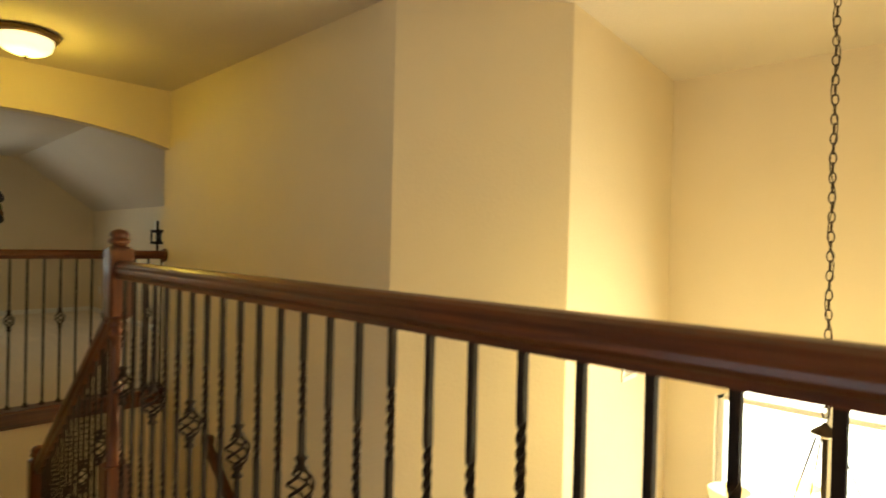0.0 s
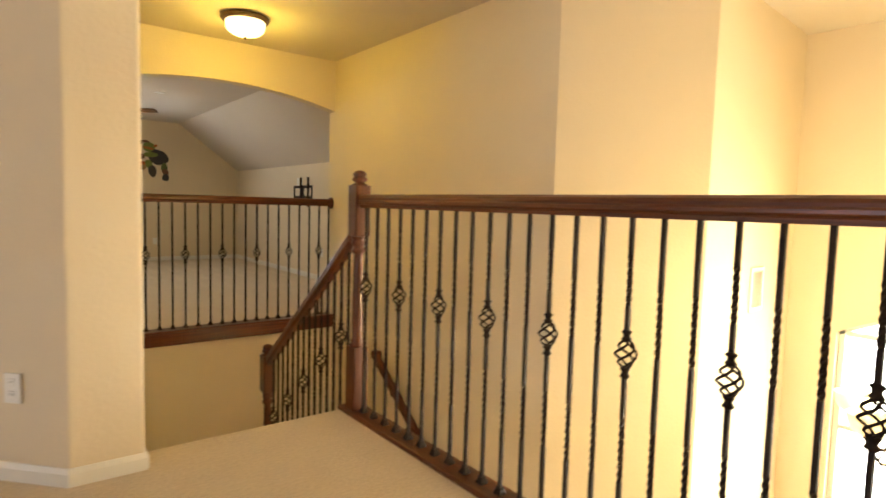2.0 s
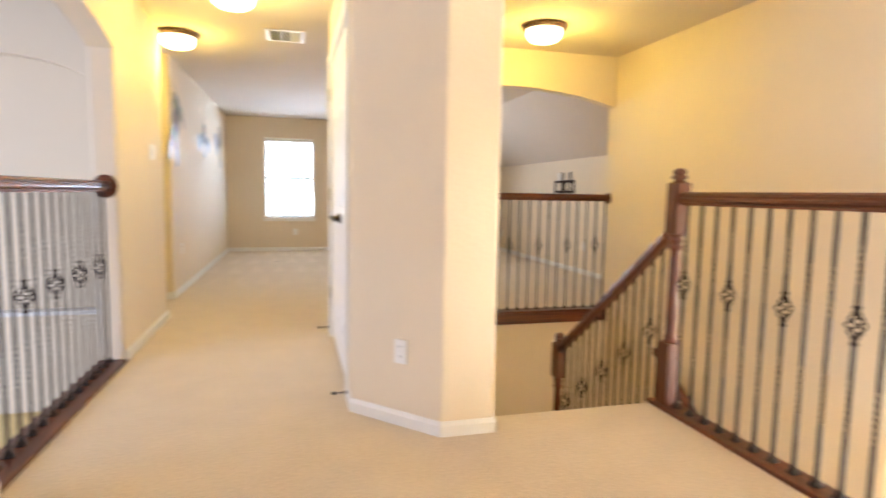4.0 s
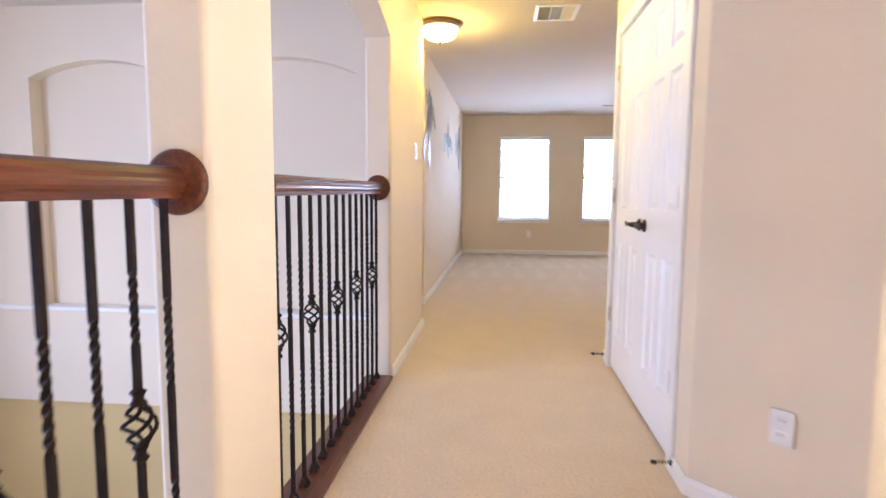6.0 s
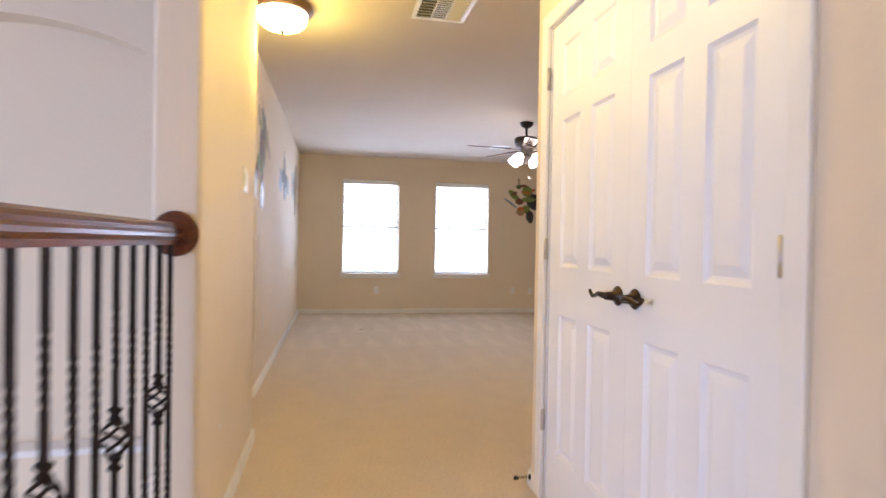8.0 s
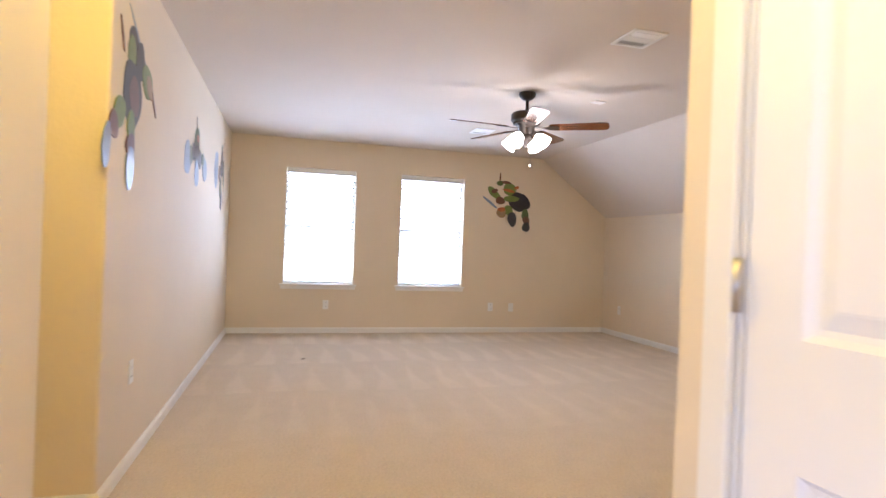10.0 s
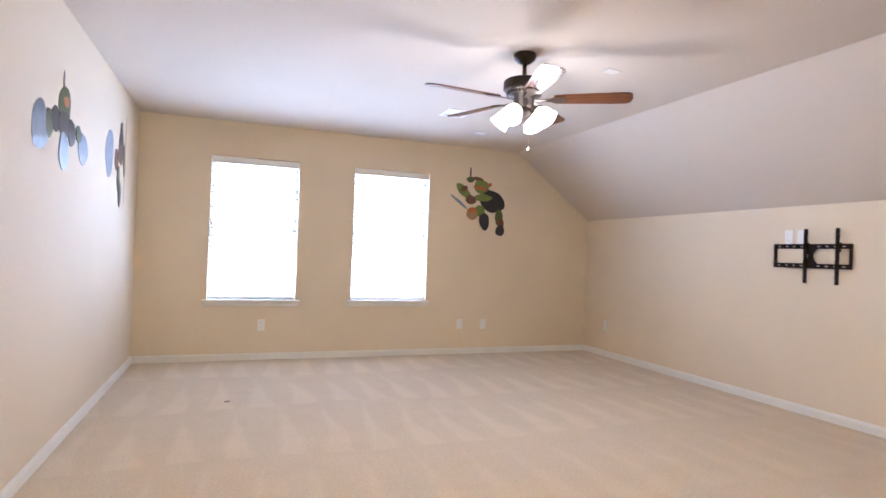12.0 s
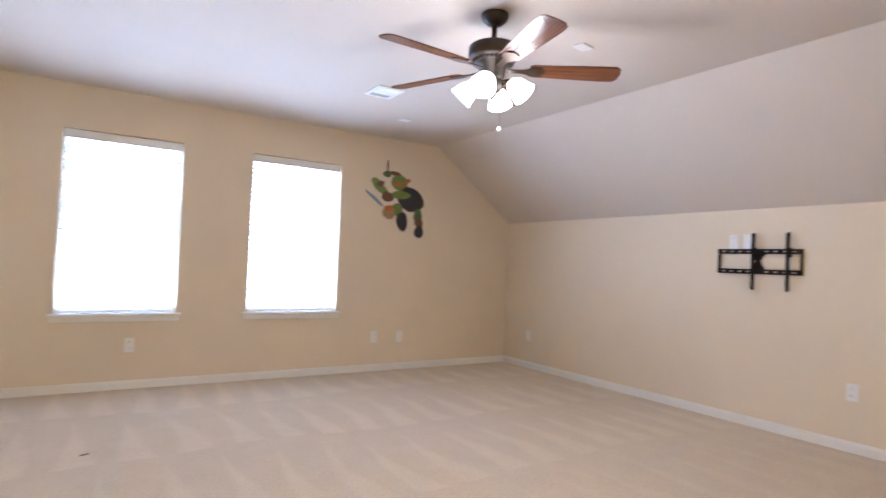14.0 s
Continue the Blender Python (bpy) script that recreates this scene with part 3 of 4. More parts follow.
setting("backdrop_front", box(B(), (11.0, -9.0, -6.0), (11.2, 11.0, 3.0)), M_OUT, "pale overexposed daylight beyond the foyer window", "backdrop")
setting("backdrop_rear", box(B(), (-9.0, 18.0, -6.0), (9.0, 18.2, 9.0)), M_OUT, "pale overexposed daylight beyond the playroom windows", "backdrop")


# ---- closet double door ----
def door_leaf(name, m, hand):
    """A six-panel leaf standing on local z 0, hinged at local x 0, face towards -y; hand is +1 or -1 along x."""
    w, h, t = 0.6555, 2.035, 0.035
    leaf = thing(name, m, "closed white six-panel closet door with a dark bronze lever", "door", kind="structure")
    xs = [0.0, 0.105, 0.280, 0.3755, 0.5505, w]
    zs = [0.0, 0.22, 0.81, 1.01, 1.62, 1.715, 1.933, h]
    bm = B()
    box(bm, (0, 0.012, 0), (w, t, h))
    for a, b in ((0, 1), (2, 3), (4, 5)):
        box(bm, (xs[a], 0, 0), (xs[b], 0.012, h))
    for a, b in ((0, 1), (2, 3), (4, 5), (6, 7)):
        for c, d in ((1, 2), (3, 4)):
            box(bm, (xs[c], 0, zs[a]), (xs[d], 0.012, zs[b]))
    body = part("leaf", bm, M_DOOR, leaf)
    if hand < 0:
        body.scale.x = -1
    for c, d in ((1, 2), (3, 4)):
        for a, b in ((1, 2), (3, 4), (5, 6)):
            x0, x1, z0, z1 = xs[c], xs[d], zs[a], zs[b]
            bm = B()
            # moulding that falls to the panel, then rises to the raised field
            loops = [(0.0, 0.0005), (0.010, 0.009), (0.020, 0.0115), (0.045, 0.003), (0.05, 0.0022)]
            rings = [[bm.verts.new(p) for p in ((x0 + i, y, z0 + i), (x1 - i, y, z0 + i), (x1 - i, y, z1 - i), (x0 + i, y, z1 - i))] for i, y in loops]
            for p, q in zip(rings, rings[1:]):
                for k in range(4):
                    bm.faces.new((p[k], p[(k + 1) % 4], q[(k + 1) % 4], q[k]))
            bm.faces.new(rings[-1])
            pn = part("panel", bm, M_DOOR, leaf)
            if hand < 0:
                pn.scale.x = -1
    # lever with its round plate
    lv = part("lever_handle", lathe(B(), [(0.031, 0.0), (0.033, 0.004), (0.028, 0.010), (0.016, 0.014), (0.013, 0.046), (0.010, 0.052)], 24), M_BRONZE, leaf, "dark bronze lever handle", pose(hand * (w - 0.053), 0, 0.936, 90))
    path = [(0, 0, 0.044), (-0.02, 0.002, 0.05), (-0.05, 0.004, 0.048), (-0.075, -0.004, 0.046), (-0.095, -0.008, 0.046), (-0.112, 0.002, 0.046), (-0.118, 0.012, 0.046)]
    part("lever", tube(B(), [(hand * x, y, z) for x, y, z in path], [0.010, 0.010, 0.008, 0.007, 0.007, 0.006, 0.005], 10), M_BRONZE, lv)
    for z in (0.34, 1.085, 1.82):
        part("hinge", lathe(B(), [(0.0075, z - 0.045), (0.0075, z + 0.045)], 10, pose(-hand * 0.002, -0.021, 0)), M_STEEL, leaf, "nickel hinge")
    return leaf


door_leaf("door_1", pose(XD + 0.012, 4.592, 0.012, 0, 0, -90), 1)
door_leaf("door_2", pose(XD + 0.012, 3.280, 0.012, 0, 0, -90), -1)
bm = B()
for y0, y1, z0, z1 in ((3.266 - 0.058, 3.272, 0.0, 2.116), (4.600, 4.606 + 0.058, 0.0, 2.116), (3.272, 4.600, 2.052, 2.116)):
    box(bm, (XD - 0.016, y0, z0), (XD + 0.002, y1, z1), 0.005)
setting("door_casing", bm, M_TRIM, "white moulded casing round the closet doors", "casing")
bm = B()
box(bm, (XD + 0.004, 3.267, 0), (-0.56, 3.278, 2.06)), box(bm, (XD + 0.004, 4.594, 0), (-0.56, 4.605, 2.06)), box(bm, (XD + 0.004, 3.278, 2.049), (-0.56, 4.594, 2.06))
setting("door_jamb", bm, M_TRIM, "white closet door jamb", "jamb")


def door_stop(m):
    s = thing("door_stop", m, "small dark spring door stop on the baseboard", "door stop", "door stops")
    path = [(0.006 * math.cos(k * 1.3), 0.006 * math.sin(k * 1.3), 0.0025 * k) for k in range(24)]
    part("spring", tube(B(), path, 0.0018, 5), M_BRONZE, s)
    part("plate", lathe(B(), [(0.012, -0.002), (0.012, 0.004), (0.008, 0.006)], 14), M_BRONZE, s)
    part("tip", lathe(B(), [(0.007, 0.058), (0.009, 0.062), (0.009, 0.074), (0.006, 0.078)], 12), M_DARK, s)


door_stop(pose(XD - 0.014, 4.718, 0.05, 0, -90))
door_stop(pose(XD - 0.014, 3.20, 0.05, 0, -90))


# ---- playroom windows ----
def window(name, x0, x1):
    w = thing(name, pose(x0, YF, SILL), "white window with white horizontal blinds nearly closed over bright daylight", "window", kind="structure")
    wd, ht = x1 - x0, HEAD - SILL
    fr = B()
    for a, b in (((0.0, 0.10, 0.0), (wd, 0.148, 0.035)), ((0.0, 0.10, ht - 0.035), (wd, 0.148, ht)), ((0.0, 0.10, 0.035), (0.035, 0.148, ht - 0.035)), ((wd - 0.035, 0.10, 0.035), (wd, 0.148, ht - 0.035)), ((0.035, 0.105, ht / 2 - 0.02), (wd - 0.035, 0.145, ht / 2 + 0.02))):
        box(fr, a, b, 0.003)
    part("window_frame", fr, M_TRIM, w)
    for z0, z1 in ((0.035, ht / 2 - 0.02), (ht / 2 + 0.02, ht - 0.035)):
        p = part("pane", box(B(), (0.035, 0.122, z0), (wd - 0.035, 0.126, z1)), M_GLASS, w)
        p.visible_shadow = False
    part("window_sill", box(B(), (-0.042, -0.040, -0.022), (wd + 0.042, 0.10, 0.002), 0.006), M_TRIM, w, "white wooden sill")
    part("apron", box(B(), (-0.028, -0.014, -0.064), (wd + 0.028, 0.002, -0.023), 0.004), M_TRIM, w)
    bl = part("blind", box(B(), (0.006, 0.012, ht - 0.072), (wd - 0.006, 0.062, ht - 0.004), 0.004), M_PLASTIC, w, "white horizontal blind")
    slat = mesh_of("slat", prism(B(), [(-0.024, -0.0006), (0.0, 0.0016), (0.024, -0.0006), (0.024, 0.0004), (0.0, 0.0030), (-0.024, 0.0004)], 0.010, wd - 0.010, 0), M_SLAT)
    n = 31
    for k in range(n):
        part("slat", slat, None, bl, m=pose(0, 0.040, 0.045 + (ht - 0.135) * k / (n - 1), -20))
    part("bottom_rail", box(B(), (0.010, 0.017, 0.012), (wd - 0.010, 0.063, 0.030), 0.004), M_PLASTIC, bl)
    for u in (0.14, wd - 0.14):
        part("cord", tube(B(), [(u, 0.012, 0.03), (u, 0.012, ht - 0.07)], 0.0012, 5), M_PLASTIC, bl)
    return w


window("window_1", *W1)
window("window_2", *W2)

# arched foyer window
fw = thing("window_3", pose(FX, WY0, WZ0), "tall arched white window flooded with daylight", "window", kind="structure")
wd = WY1 - WY0
for u in (0.0, wd / 3 - 0.02, 2 * wd / 3 - 0.02, wd - 0.04):
    part("mullion", box(B(), (0.06, u, 0.0), (0.12, u + 0.04, WZ1 - WZ0 + 0.08), 0.004), M_TRIM, fw)
for z in (0.0, 0.65, 1.30, WZ1 - WZ0 - 0.03):
    part("muntin", box(B(), (0.065, 0.04, z), (0.115, wd - 0.04, z + 0.035), 0.003), M_TRIM, fw)
a = arc(0.0, wd, WZ1 - WZ0, 0.26)
part("arched_head", prism(B(), a + [(y, z - 0.03) for y, z in reversed(a)], 0.06, 0.12, 0), M_TRIM, fw)
p = part("pane", prism(B(), [(0.0, 0.03)] + [(wd * k / 24, z - 0.012) for k, (y, z) in enumerate(a)] + [(wd, 0.03)], 0.088, 0.092, 0), M_GLASS, fw)
p.visible_shadow = False
part("window_sill", box(B(), (-0.04, -0.03, -0.02), (0.06, wd + 0.03, 0.0), 0.005), M_TRIM, fw)


# ---- lamps ----
def ceiling_lamp(x, y, power):
    c = thing("ceiling_lamp", pose(x, y, CEIL), "lit flush ceiling lamp, opal glass bowl, dark bronze rim", "ceiling lamp", "flush ceiling lamps")
    part("rim", lathe(B(), [(0.150, 0.0), (0.168, -0.008), (0.172, -0.022), (0.164, -0.034), (0.138, -0.040)], 40), M_RIM, c, "brushed bronze rim")
    bowl = part("bowl", lathe(B(), [(0.138, -0.034), (0.138, -0.068), (0.129, -0.098), (0.102, -0.122), (0.060, -0.137), (0.012, -0.142)], 40), M_SHADE, c, "glowing opal glass bowl")
    part("finial", lathe(B(), [(0.010, -0.140), (0.012, -0.148), (0.006, -0.154), (0.008, -0.160), (0.003, -0.166)], 14), M_BRONZE, c)
    lamp("ceiling_bulb", "POINT", (x, y, CEIL - 0.24), power, WARM, 0.10)


ceiling_lamp(0.98, 4.44, 38)
ceiling_lamp(-1.862, 5.605, 36)
ceiling_lamp(-1.30, 4.325, 30)


def grille(x0, y0, x1, y1, label, gap_tone, turned=False):
    """A three-way ceiling register: two outer zones of short slats and a middle zone of closer ones."""
    w, d = (y1 - y0, x1 - x0) if turned else (x1 - x0, y1 - y0)
    g = thing("ceiling_vent", pose(x1, y0, CEIL, 0, 0, 90) if turned else pose(x0, y0, CEIL), label, "air vent", "ceiling vents")
    b = 0.030
    fr = B()
    for a, c in (((0, 0, -0.009), (w, b, 0.0)), ((0, d - b, -0.009), (w, d, 0.0)), ((0, b, -0.009), (b, d - b, 0.0)), ((w - b, b, -0.009), (w, d - b, 0.0))):
        box(fr, a, c, 0.004)
    part("frame", fr, M_PLASTIC, g)
    # flat sheet coloured as the shade behind the slats
    part("backing", box(B(), (b, b, -0.003), (w - b, d - b, -0.0005)), gap_tone, g)
    third = (w - 2 * b) / 3
    for u in (b + third, b + 2 * third):
        part("divider", box(B(), (u - 0.004, b, -0.011), (u + 0.004, d - b, -0.002)), M_PLASTIC, g)
    for z, (count, wide, tilt) in enumerate(((8, 0.017, 34), (11, 0.024, 12), (8, 0.017, -34))):
        me = mesh_of("slat", box(B(), (0.004, -wide / 2, -0.0007), (third - 0.004, wide / 2, 0.0007)), M_PLASTIC)
        for k in range(count):
            part("slat", me, None, g, m=pose(b + third * z, b + (d - 2 * b) * (k + 0.5) / count, -0.0085, tilt))


grille(-1.135, 5.225, -0.815, 5.595, "white three-way slatted air vent in the corridor ceiling", M_VENT_SHADE)
grille(0.50, 6.67, 0.735, 6.93, "white slatted air vent in the playroom ceiling", M_VENT_SHADE_PALE, True)
grille(0.55, 9.60, 0.775, 9.87, "white slatted air vent in the playroom ceiling", M_VENT_SHADE_PALE, True)
for x, y, q in ((1.16, 8.17, 10), (1.195, 10.375, 10)):
    c = tagged(part("cover_plate", box(B(), (-0.055, -0.04, -0.008), (0.055, 0.04, 0.0), 0.003), M_TRIM, m=pose(x, y, CEIL, 0, 0, q)), "small white blank cover plate on the ceiling", "cover plate", "ceiling cover plates")

# ---- ceiling fan ----
fan = thing("ceiling_fan", pose(0.497, 8.155, CEIL), "five-blade ceiling fan with dark bronze motor, walnut blades and lit shades", "ceiling fan")
part("canopy", lathe(B(), [(0.070, 0.0), (0.072, -0.012), (0.064, -0.034), (0.040, -0.055), (0.022, -0.064)], 32), M_MOTOR, fan)
part("downrod", lathe(B(), [(0.0135, -0.06), (0.0135, -0.165)], 16), M_BRONZE, fan)
part("motor", lathe(B(), [(0.030, -0.150), (0.060, -0.158), (0.115, -0.166), (0.128, -0.178), (0.130, -0.228), (0.120, -0.240), (0.105, -0.246), (0.100, -0.262), (0.070, -0.276), (0.062, -0.330), (0.050, -0.350)], 40), M_MOTOR, fan)
bm = B()
for k in range(30):
    q = 2 * math.pi * k / 30
    bm2 = pose(0.104 * math.cos(q), 0.104 * math.sin(q), -0.252, 0, 0, math.degrees(q))
    lathe(bm, [(0.006, -0.010), (0.006, 0.010)], 6, bm2)
part("vent_ring", bm, M_MOTOR, fan, "ribbed bronze ring")
blade_pts = [(0.19, -0.045), (0.21, -0.054), (0.58, -0.069), (0.635, -0.066), (0.655, -0.045), (0.660, 0.0), (0.655, 0.045), (0.635, 0.066), (0.58, 0.069), (0.21, 0.054), (0.19, 0.045)]
ME_BLADE = mesh_of("blade", prism(B(), blade_pts, -0.003, 0.003), M_BLADE)
bm = B()
prism(bm, [(0.075, -0.016), (0.13, -0.014), (0.17, -0.020), (0.20, -0.040), (0.25, -0.036), (0.27, 0.0), (0.25, 0.036), (0.20, 0.040), (0.17, 0.020), (0.13, 0.014), (0.075, 0.016)], -0.009, -0.004)
ME_IRON = mesh_of("blade_iron", bm, M_BRONZE)
for k in range(5):
    m = pose(0, 0, -0.288, 0, 0, -32.5 + 72 * k) @ pose(0, 0, 0, -12)
    bl = part("blade", ME_BLADE, None, fan, "walnut fan blade", m)
    part("blade_iron", ME_IRON, None, bl, "bronze blade arm")
part("light_fitter", lathe(B(), [(0.050, -0.345), (0.058, -0.355), (0.056, -0.385), (0.040, -0.405), (0.022, -0.425), (0.012, -0.445), (0.004, -0.45)], 28), M_MOTOR, fan)
shade = lathe(B(), [(0.024, 0.0), (0.030, -0.008), (0.046, -0.030), (0.056, -0.060), (0.058, -0.085), (0.066, -0.108), (0.068, -0.112), (0.060, -0.108), (0.012, -0.100)], 28)
ME_FSHADE = mesh_of("shade", shade, M_FANSHADE)
for k in range(4):
    q = 37 + 90 * k
    arm = part("lamp_arm", tube(B(), [(0.045, 0, -0.375), (0.075, 0, -0.372), (0.095, 0, -0.378), (0.105, 0, -0.392)], 0.009), M_BRONZE, fan, m=pose(0, 0, 0, 0, 0, q))
    part("shade", ME_FSHADE, None, arm, "glowing frosted glass shade", pose(0.10, 0, -0.360, 0, -46) @ Matrix.Diagonal((0.96, 0.96, 0.90, 1)))
for u, l in ((0.03, 0.19),):
    part("pull_chain", tube(B(), [(u, -0.035, -0.40), (u, -0.035, -0.40 - l)], 0.0009, 5), M_BRONZE, fan)
    part("pull_knob", lathe(B(), [(0.003, -0.588), (0.007, -0.592), (0.009, -0.598), (0.007, -0.604), (0.003, -0.607)], 14, pose(u, -0.035, 0)), M_STEEL, fan)
lamp("fan_bulbs", "POINT", (0.497, 8.155, CEIL - 0.62), 29, (1.0, 0.86, 0.70), 0.12)


# ---- wall fittings ----
def outlet(m, kind="outlet", wide=0.072):
    """A plate on the plane y 0 facing local -y."""
    lb = {"outlet": "white duplex wall outlet", "switch": "white double light switch plate", "blank": "white blank cable plate"}[kind]
    o = thing("wall_outlet" if kind == "outlet" else "light_switch" if kind == "switch" else "cable_plate", m, lb + " on the cream wall", "outlet" if kind == "outlet" else "switch" if kind == "switch" else "wall plate", "wall plates")
    part("plate", box(B(), (-wide / 2, -0.006, -0.058), (wide / 2, 0.0, 0.058), 0.002), M_PLASTIC, o)
    if kind == "outlet":
        for z in (-0.024, 0.024):
            r = part("receptacle", box(B(), (-0.017, -0.0085, z - 0.014), (0.017, -0.005, z + 0.014), 0.002), M_PLASTIC, o)
            for x in (-0.0065, 0.0065):
                # raised strip, its dark colour standing in for the shade in a slot
                part("slot", box(B(), (x - 0.001, -0.0092, z - 0.003), (x + 0.001, -0.008, z + 0.007)), M_DARK, r)
    if kind == "switch":
        for x in (-0.024, 0.024):
            part("toggle", box(B(), (x - 0.016, -0.010, -0.033), (x + 0.016, -0.004, 0.033), 0.003), M_PLASTIC, o)
    return o


outlet(pose(-0.441, 2.8255, 0.366, 0, 0, -45.7))
for x, z, k in ((-0.864, 0.36, "outlet"), (1.361, 0.352, "outlet"), (1.663, 0.348, "blank")):
    outlet(pose(x, YF, z), k)
outlet(pose(XR, 10.72, 0.365, 0, 0, -90))
outlet(pose(XR, 7.51, 0.395, 0, 0, -90))
outlet(pose(XR, 8.345, 1.405, 0, 0, -90))
outlet(pose(XR, 8.233, 1.405, 0, 0, -90), "blank")
outlet(west(6.92, 0.47))
outlet(pose(XC, 5.12, 1.40, 0, 0, 90), "switch", 0.116)

# television bracket, on the knee wall
tv = thing("tv_wall_mount", pose(XR, 8.146, 1.253, 0, 0, -90), "empty black steel television wall mount", "tv mount")


def slotted(x0, x1, z0, z1, holes):
    """A flat steel strip with a row of slots along it."""
    bm, zc, hh = B(), (z0 + z1) / 2, 0.005
    box(bm, (x0, -0.022, z0), (x1, -0.006, zc - hh)), box(bm, (x0, -0.022, zc + hh), (x1, -0.006, z1))
    prev = x0
    for a, b in holes + [(x1, x1)]:
        box(bm, (prev, -0.021, zc - hh), (a, -0.007, zc + hh))
        prev = b
    return bm


hl = [(-0.29 + 0.065 * k, -0.255 + 0.065 * k) for k in range(4)] + [(0.045 + 0.065 * k, 0.08 + 0.065 * k) for k in range(4)]
part("top_rail", slotted(-0.318, 0.318, 0.058, 0.096, hl), M_IRON, tv)
part("bottom_rail", slotted(-0.318, 0.318, -0.096, -0.058, hl), M_IRON, tv)
for x0, x1 in ((-0.318, -0.300), (0.300, 0.318)):
    part("end_post", box(B(), (x0, -0.022, -0.058), (x1, -0.004, 0.058), 0.002), M_IRON, tv)
left = [(-0.05 + 0.032 * math.cos(math.pi / 2 * k / 4), 0.058 * k / 4) for k in range(-4, 5)]
right = [(0.05 - 0.032 * math.cos(math.pi / 2 * k / 4), 0.058 * k / 4) for k in range(4, -5, -1)]
part("centre_web", prism(B(), left + right, -0.021, -0.007, 1), M_IRON, tv)
for x in (-0.03, 0.222):
    bm = B()
    box(bm, (x - 0.0085, -0.046, -0.215), (x - 0.006, -0.022, 0.215)), box(bm, (x + 0.006, -0.046, -0.215), (x + 0.0085, -0.022, 0.215))
    for k in range(14):
        z = -0.205 + 0.030 * k
        box(bm, (x - 0.006, -0.046, z), (x + 0.006, -0.042, z + 0.016))
    box(bm, (x - 0.007, -0.0465, -0.215), (x + 0.007, -0.0425, -0.205)), box(bm, (x - 0.007, -0.0465, 0.202), (x + 0.007, -0.0425, 0.215))
    arm = part("hook_arm", bm, M_IRON, tv)
    part("knob", lathe(B(), [(0.012, 0.0), (0.012, 0.012), (0.006, 0.016)], 12, pose(x + 0.009, -0.032, 0.045, 0, 90)), M_IRON, arm)
    part("hook", box(B(), (x - 0.022, -0.030, 0.088), (x + 0.022, -0.016, 0.106), 0.004), M_IRON, arm)

# return-air grille on the foyer wall
ra = thing("return_air_grille", pose(3.56, 1.8740, 0.60, 0, 0, 5.05), "white framed return-air grille on the foyer wall", "air vent")
bm = B()
for a, b in (((-0.12, -0.012, -0.15), (0.12, 0, -0.12)), ((-0.12, -0.012, 0.12), (0.12, 0, 0.15)), ((-0.12, -0.012, -0.12), (-0.09, 0, 0.12)), ((0.09, -0.012, -0.12), (0.12, 0, 0.12))):
    box(bm, a, b, 0.003)
part("frame", bm, M_PLASTIC, ra)
for k in range(14):
    part("slat", box(B(), (-0.09, -0.006, -0.115 + 0.0165 * k), (0.09, -0.002, -0.103 + 0.0165 * k)), M_STEEL, ra)

# ---- foyer chandelier ----
chx, chy = 2.84, 0.745
ch = thing("chandelier", pose(chx, chy, CEIL), "bronze foyer chandelier with amber glass shades on a long chain", "chandelier")
part("canopy", lathe(B(), [(0.065, 0.0), (0.066, -0.012), (0.04, -0.03), (0.012, -0.04)], 24), M_BRONZE, ch)
link = B()
tube(link, [(0.011 * math.cos(2 * math.pi * k / 14), 0, 0.022 * math.sin(2 * math.pi * k / 14)) for k in range(14)], 0.0026, 6, True)
ME_LINK = mesh_of("chain_link", link, M_BRONZE)
chain_top, chain_end = 0.04, 1.84
n = int((chain_end - chain_top) / 0.037)
for k in range(n):
    part("chain_link", ME_LINK, None, ch, m=pose(0.003 * math.sin(k * 0.5), 0, -chain_top - 0.02 - 0.037 * k, 0, 0, 90 * (k % 2) + 20))
part("cable", tube(B(), [(0.012 * math.sin(k * 0.55), 0.012 * math.cos(k * 0.7), -0.04 - 0.03 * k) for k in range(61)], 0.0022, 5), M_BRONZE, ch)
hz = -chain_end
part("top_cup", lathe(B(), [(0.006, hz), (0.014, hz - 0.01), (0.045, hz - 0.035), (0.048, hz - 0.042), (0.02, hz - 0.05), (0.012, hz - 0.06)], 24), M_BRONZE, ch)
part("stem", lathe(B(), [(0.010, hz - 0.05), (0.010, hz - 0.50), (0.030, hz - 0.53), (0.040, hz - 0.58), (0.020, hz - 0.64), (0.008, hz - 0.70)], 16), M_BRONZE, ch)
amb = lathe(B(), [(0.025, 0.0), (0.055, 0.018), (0.075, 0.055), (0.085, 0.10), (0.080, 0.10), (0.02, 0.03)], 24)
ME_AMB = mesh_of("shade", amb, M_CHSHADE)
for k in range(6):
    q = 60 * k + 25
    arm = part("arm", tube(B(), [(0.03, 0, hz - 0.55), (0.14, 0, hz - 0.62), (0.26, 0, hz - 0.60), (0.33, 0, hz - 0.52), (0.34, 0, hz - 0.47)], 0.008), M_BRONZE, ch, m=pose(0, 0, 0, 0, 0, q))
    if k % 2 == 0:
        part("brace", tube(B(), [(0.04, 0, hz - 0.05), (0.14, 0, hz - 0.30), (0.27, 0, hz - 0.58)], 0.0035), M_BRONZE, arm)
    part("shade", ME_AMB, None, arm, "glowing amber glass shade", pose(0.34, 0, hz - 0.47))
lamp("chandelier_bulbs", "POINT", (chx, chy, CEIL + hz - 0.33), 320, (1.0, 0.77, 0.36), 0.15)


# ---- wall decals: flat, plain colour patches ----
def ink(name, colour):
    return mat(name, colour, 0.3, noise_scale=14.0, var=0.18)


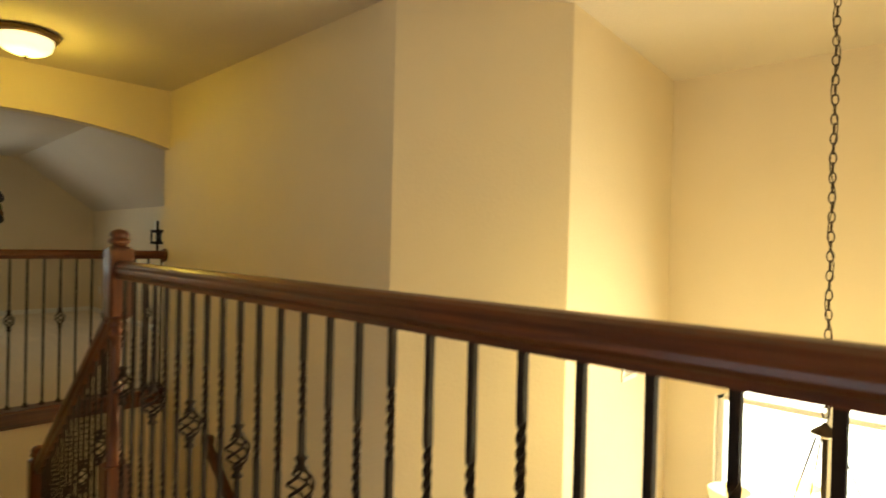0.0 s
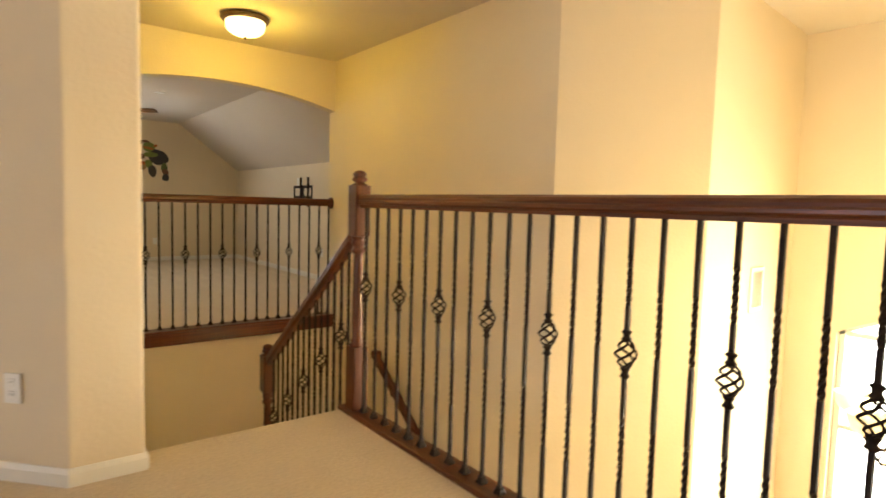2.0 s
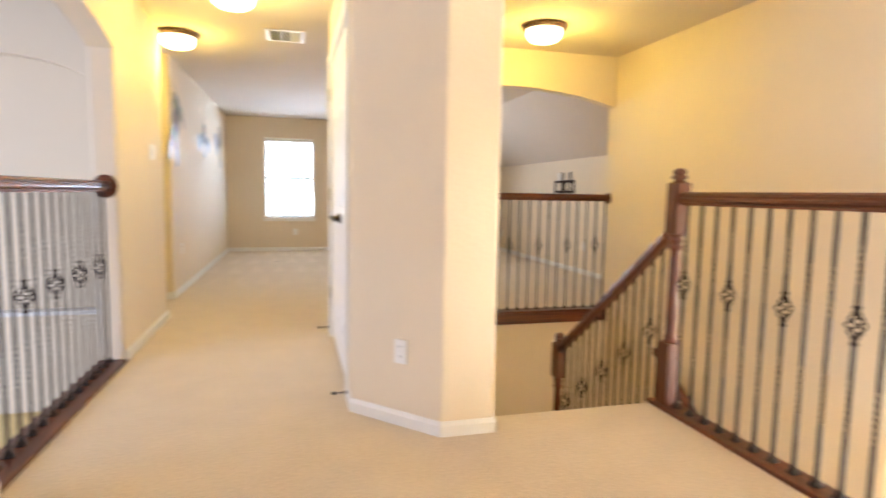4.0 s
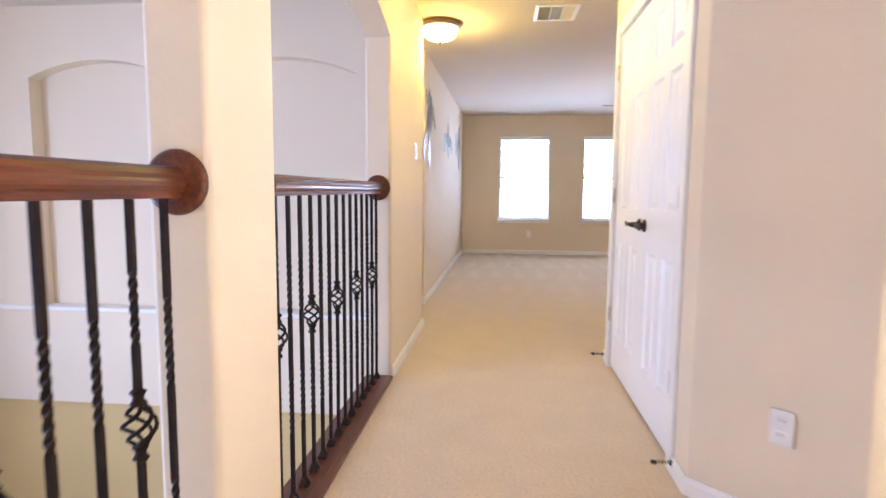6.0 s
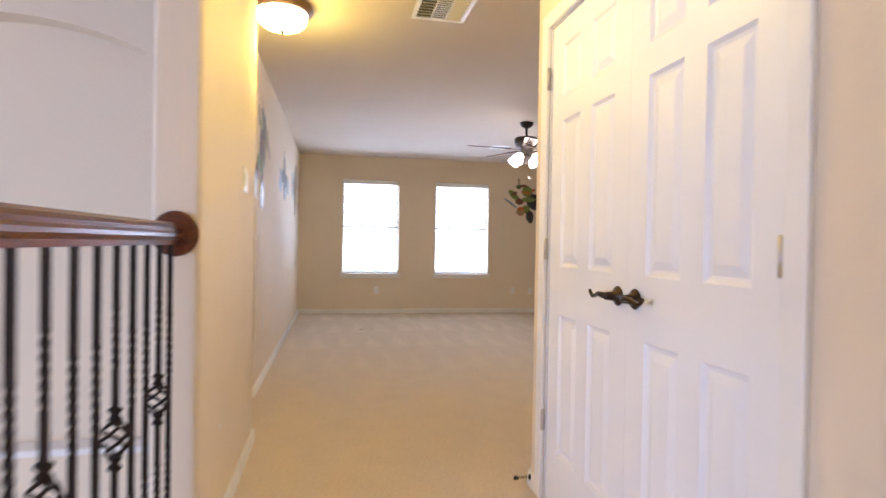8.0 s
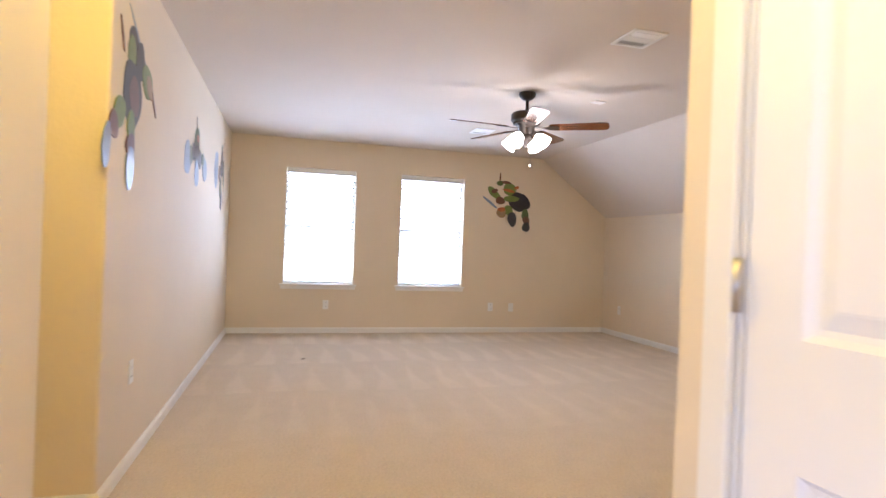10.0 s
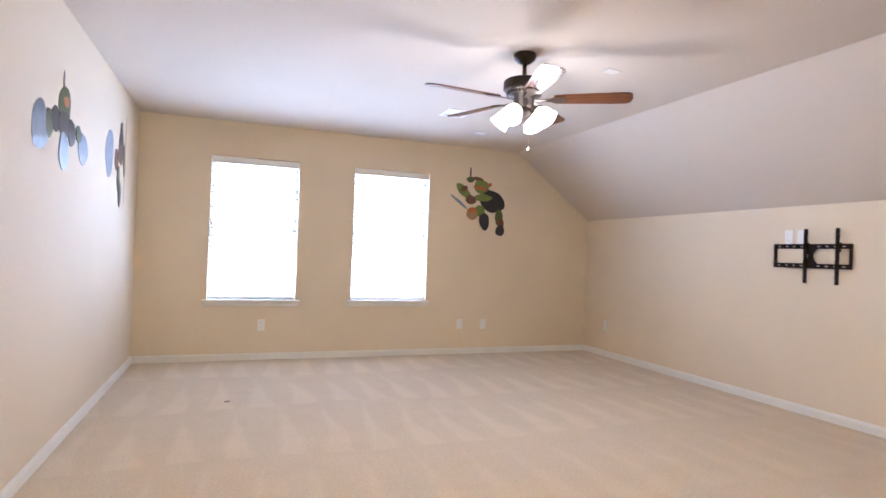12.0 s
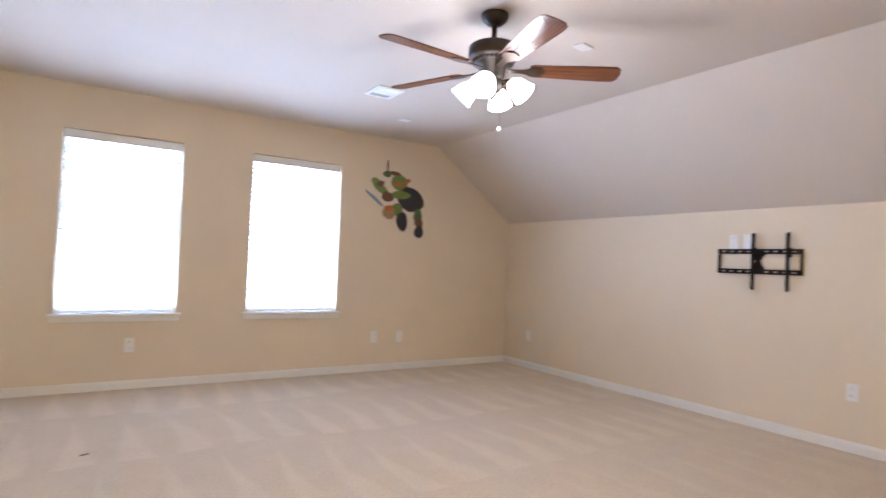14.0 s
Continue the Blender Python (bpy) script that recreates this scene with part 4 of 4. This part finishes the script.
# steel serves both printed blades and painted window sheen
INKS = {"green": ink("decal_green", (0.16, 0.21, 0.045)), "olive": ink("decal_olive", (0.07, 0.10, 0.03)), "brown": ink("decal_brown", (0.14, 0.06, 0.03)), "dark": ink("decal_dark", (0.022, 0.020, 0.026)),
        "orange": ink("decal_orange", (0.42, 0.12, 0.03)), "steel": ink("decal_steel_and_sheen", (0.20, 0.25, 0.34)), "tan": ink("decal_tan", (0.32, 0.20, 0.09))}


def blob(cx, cz, rx, rz, tilt, n=26, wob=0.07, seed=0):
    """An uneven rounded outline."""
    rnd = random.Random(seed)
    ph = [rnd.uniform(0, 6.28) for _ in range(3)]
    c, s, pts = math.cos(radians(tilt)), math.sin(radians(tilt)), []
    for k in range(n):
        q = 2 * math.pi * k / n
        g = 1 + wob * (math.sin(2 * q + ph[0]) + 0.7 * math.sin(3 * q + ph[1]) + 0.4 * math.sin(5 * q + ph[2]))
        x, z = rx * g * math.cos(q), rz * g * math.sin(q)
        pts.append((cx + x * c - z * s, cz + x * s + z * c))
    return pts


def decal(m, patches, label):
    """Patches (ink, x, z, half width, half height, tilt) on the plane y 0, facing -y, each a hair over the last."""
    d = thing("wall_decal", m, label, "wall decal", "wall decals")
    for k, (col, x, z, rx, rz, tilt) in enumerate(patches):
        part("patch", prism(B(), blob(x, z, rx, rz, tilt, seed=k), -0.0008 - 0.0004 * (k + 1), -0.0002, 1), INKS[col], d)
    return d


decal(pose(1.53, YF, 1.797), [("brown", -0.091, 0.342, 0.012, 0.065, 0), ("olive", -0.089, 0.262, 0.049, 0.037, 0), ("dark", 0.197, 0.021, 0.170, 0.128, -35), ("brown", 0.01, 0.273, 0.069, 0.026, -10), ("green", 0.054, 0.185, 0.089, 0.087, 0), ("orange", 0.042, 0.167, 0.093, 0.02, -8), ("orange", 0.157, 0.214, 0.039, 0.02, 20), ("green", -0.172, 0.118, 0.118, 0.052, -40), ("brown", -0.167, 0.151, 0.044, 0.031, 20), ("green", 0.079, 0.056, 0.113, 0.044, 5), ("brown", -0.081, 0.022, 0.069, 0.052, 0), ("steel", -0.229, -0.01, 0.128, 0.017, -35), ("green", 0.042, -0.106, 0.069, 0.07, 0), ("tan", -0.059, -0.142, 0.064, 0.078, 0), ("orange", -0.059, -0.098, 0.054, 0.033, 0), ("dark", 0.103, -0.226, 0.066, 0.1, 15), ("olive", 0.295, -0.153, 0.049, 0.083, -5), ("brown", 0.312, -0.232, 0.054, 0.052, 0), ("dark", 0.315, -0.326, 0.054, 0.07, 0)],
      "flat printed wall sticker in green, brown and black patches")
# the lowest steel patches have the window's bluish reflection put into their colour
decal(west(6.78, 1.80), [("dark", 0, 0.26, 0.085, 0.06, 0), ("steel", 0.1, 0.27, 0.21, 0.011, -32), ("green", -0.03, 0.17, 0.07, 0.1, 10), ("dark", 0.12, 0.19, 0.075, 0.1, 0), ("dark", 0, 0, 0.145, 0.17, 0), ("brown", 0.03, 0, 0.09, 0.09, 0), ("green", 0.26, 0.13, 0.11, 0.075, -20), ("tan", 0.31, 0.11, 0.075, 0.05, -25), ("brown", 0.41, 0.05, 0.075, 0.011, -50), ("brown", -0.19, 0.22, 0.011, 0.08, 25), ("green", -0.2, -0.12, 0.09, 0.065, 45), ("brown", -0.28, -0.19, 0.06, 0.06, 0), ("steel", -0.37, -0.29, 0.05, 0.1, -18), ("green", -0.02, -0.15, 0.055, 0.08, 0), ("brown", -0.02, -0.24, 0.065, 0.06, 0), ("steel", -0.02, -0.34, 0.065, 0.1, 0)],
      "flat printed wall sticker in olive, black and steel patches, the lowest coloured as window sheen")
decal(west(8.65, 1.80), [("brown", -0.03, 0.24, 0.015, 0.05, 0), ("olive", 0, 0.1, 0.11, 0.12, 0), ("orange", 0.03, 0.13, 0.06, 0.03, 0), ("steel", -0.4, -0.08, 0.12, 0.13, 15), ("olive", -0.26, -0.04, 0.06, 0.08, 0), ("dark", -0.16, 0, 0.07, 0.065, 0), ("dark", 0, 0, 0.12, 0.07, 0), ("dark", 0.15, -0.02, 0.07, 0.08, 0), ("steel", 0.41, -0.07, 0.11, 0.1, -20), ("olive", 0.3, 0, 0.06, 0.05, 0), ("steel", 0, -0.15, 0.09, 0.1, 0)],
      "flat printed wall sticker in grey-blue and olive patches")
decal(west(10.2, 1.85), [("tan", 0.27, 0.02, 0.011, 0.35, 0), ("steel", -0.36, -0.02, 0.13, 0.19, 0), ("olive", 0.08, 0.25, 0.05, 0.05, 0), ("dark", 0.08, 0.09, 0.09, 0.16, 0), ("brown", -0.09, -0.03, 0.07, 0.09, 0), ("olive", 0.23, 0, 0.05, 0.13, 8), ("olive", 0, -0.17, 0.055, 0.1, 0), ("dark", 0.07, -0.29, 0.05, 0.11, 0)],
      "flat printed wall sticker in grey, olive and brown patches")


# ---- small marks ----
M_LINT = mat("grey_brown_lint", (0.24, 0.19, 0.15), 0.9, noise_scale=60.0, var=0.2)
tagged(part("lint", prism(B(), blob(0, 0, 0.022, 0.008, 20, seed=3), 0.0, 0.005), M_LINT, m=pose(-1.175, 9.52, 0.0)), "small grey-brown bit of lint on the carpet", "lint")
tagged(part("wall_scuff", prism(B(), blob(0, 0, 0.014, 0.006, 35, seed=5), -0.002, 0.0, 1), M_PLASTIC, m=pose(XC, 4.57, 0.39, 0, 0, 90)), "small white chip in the cream wall paint", "scuff")
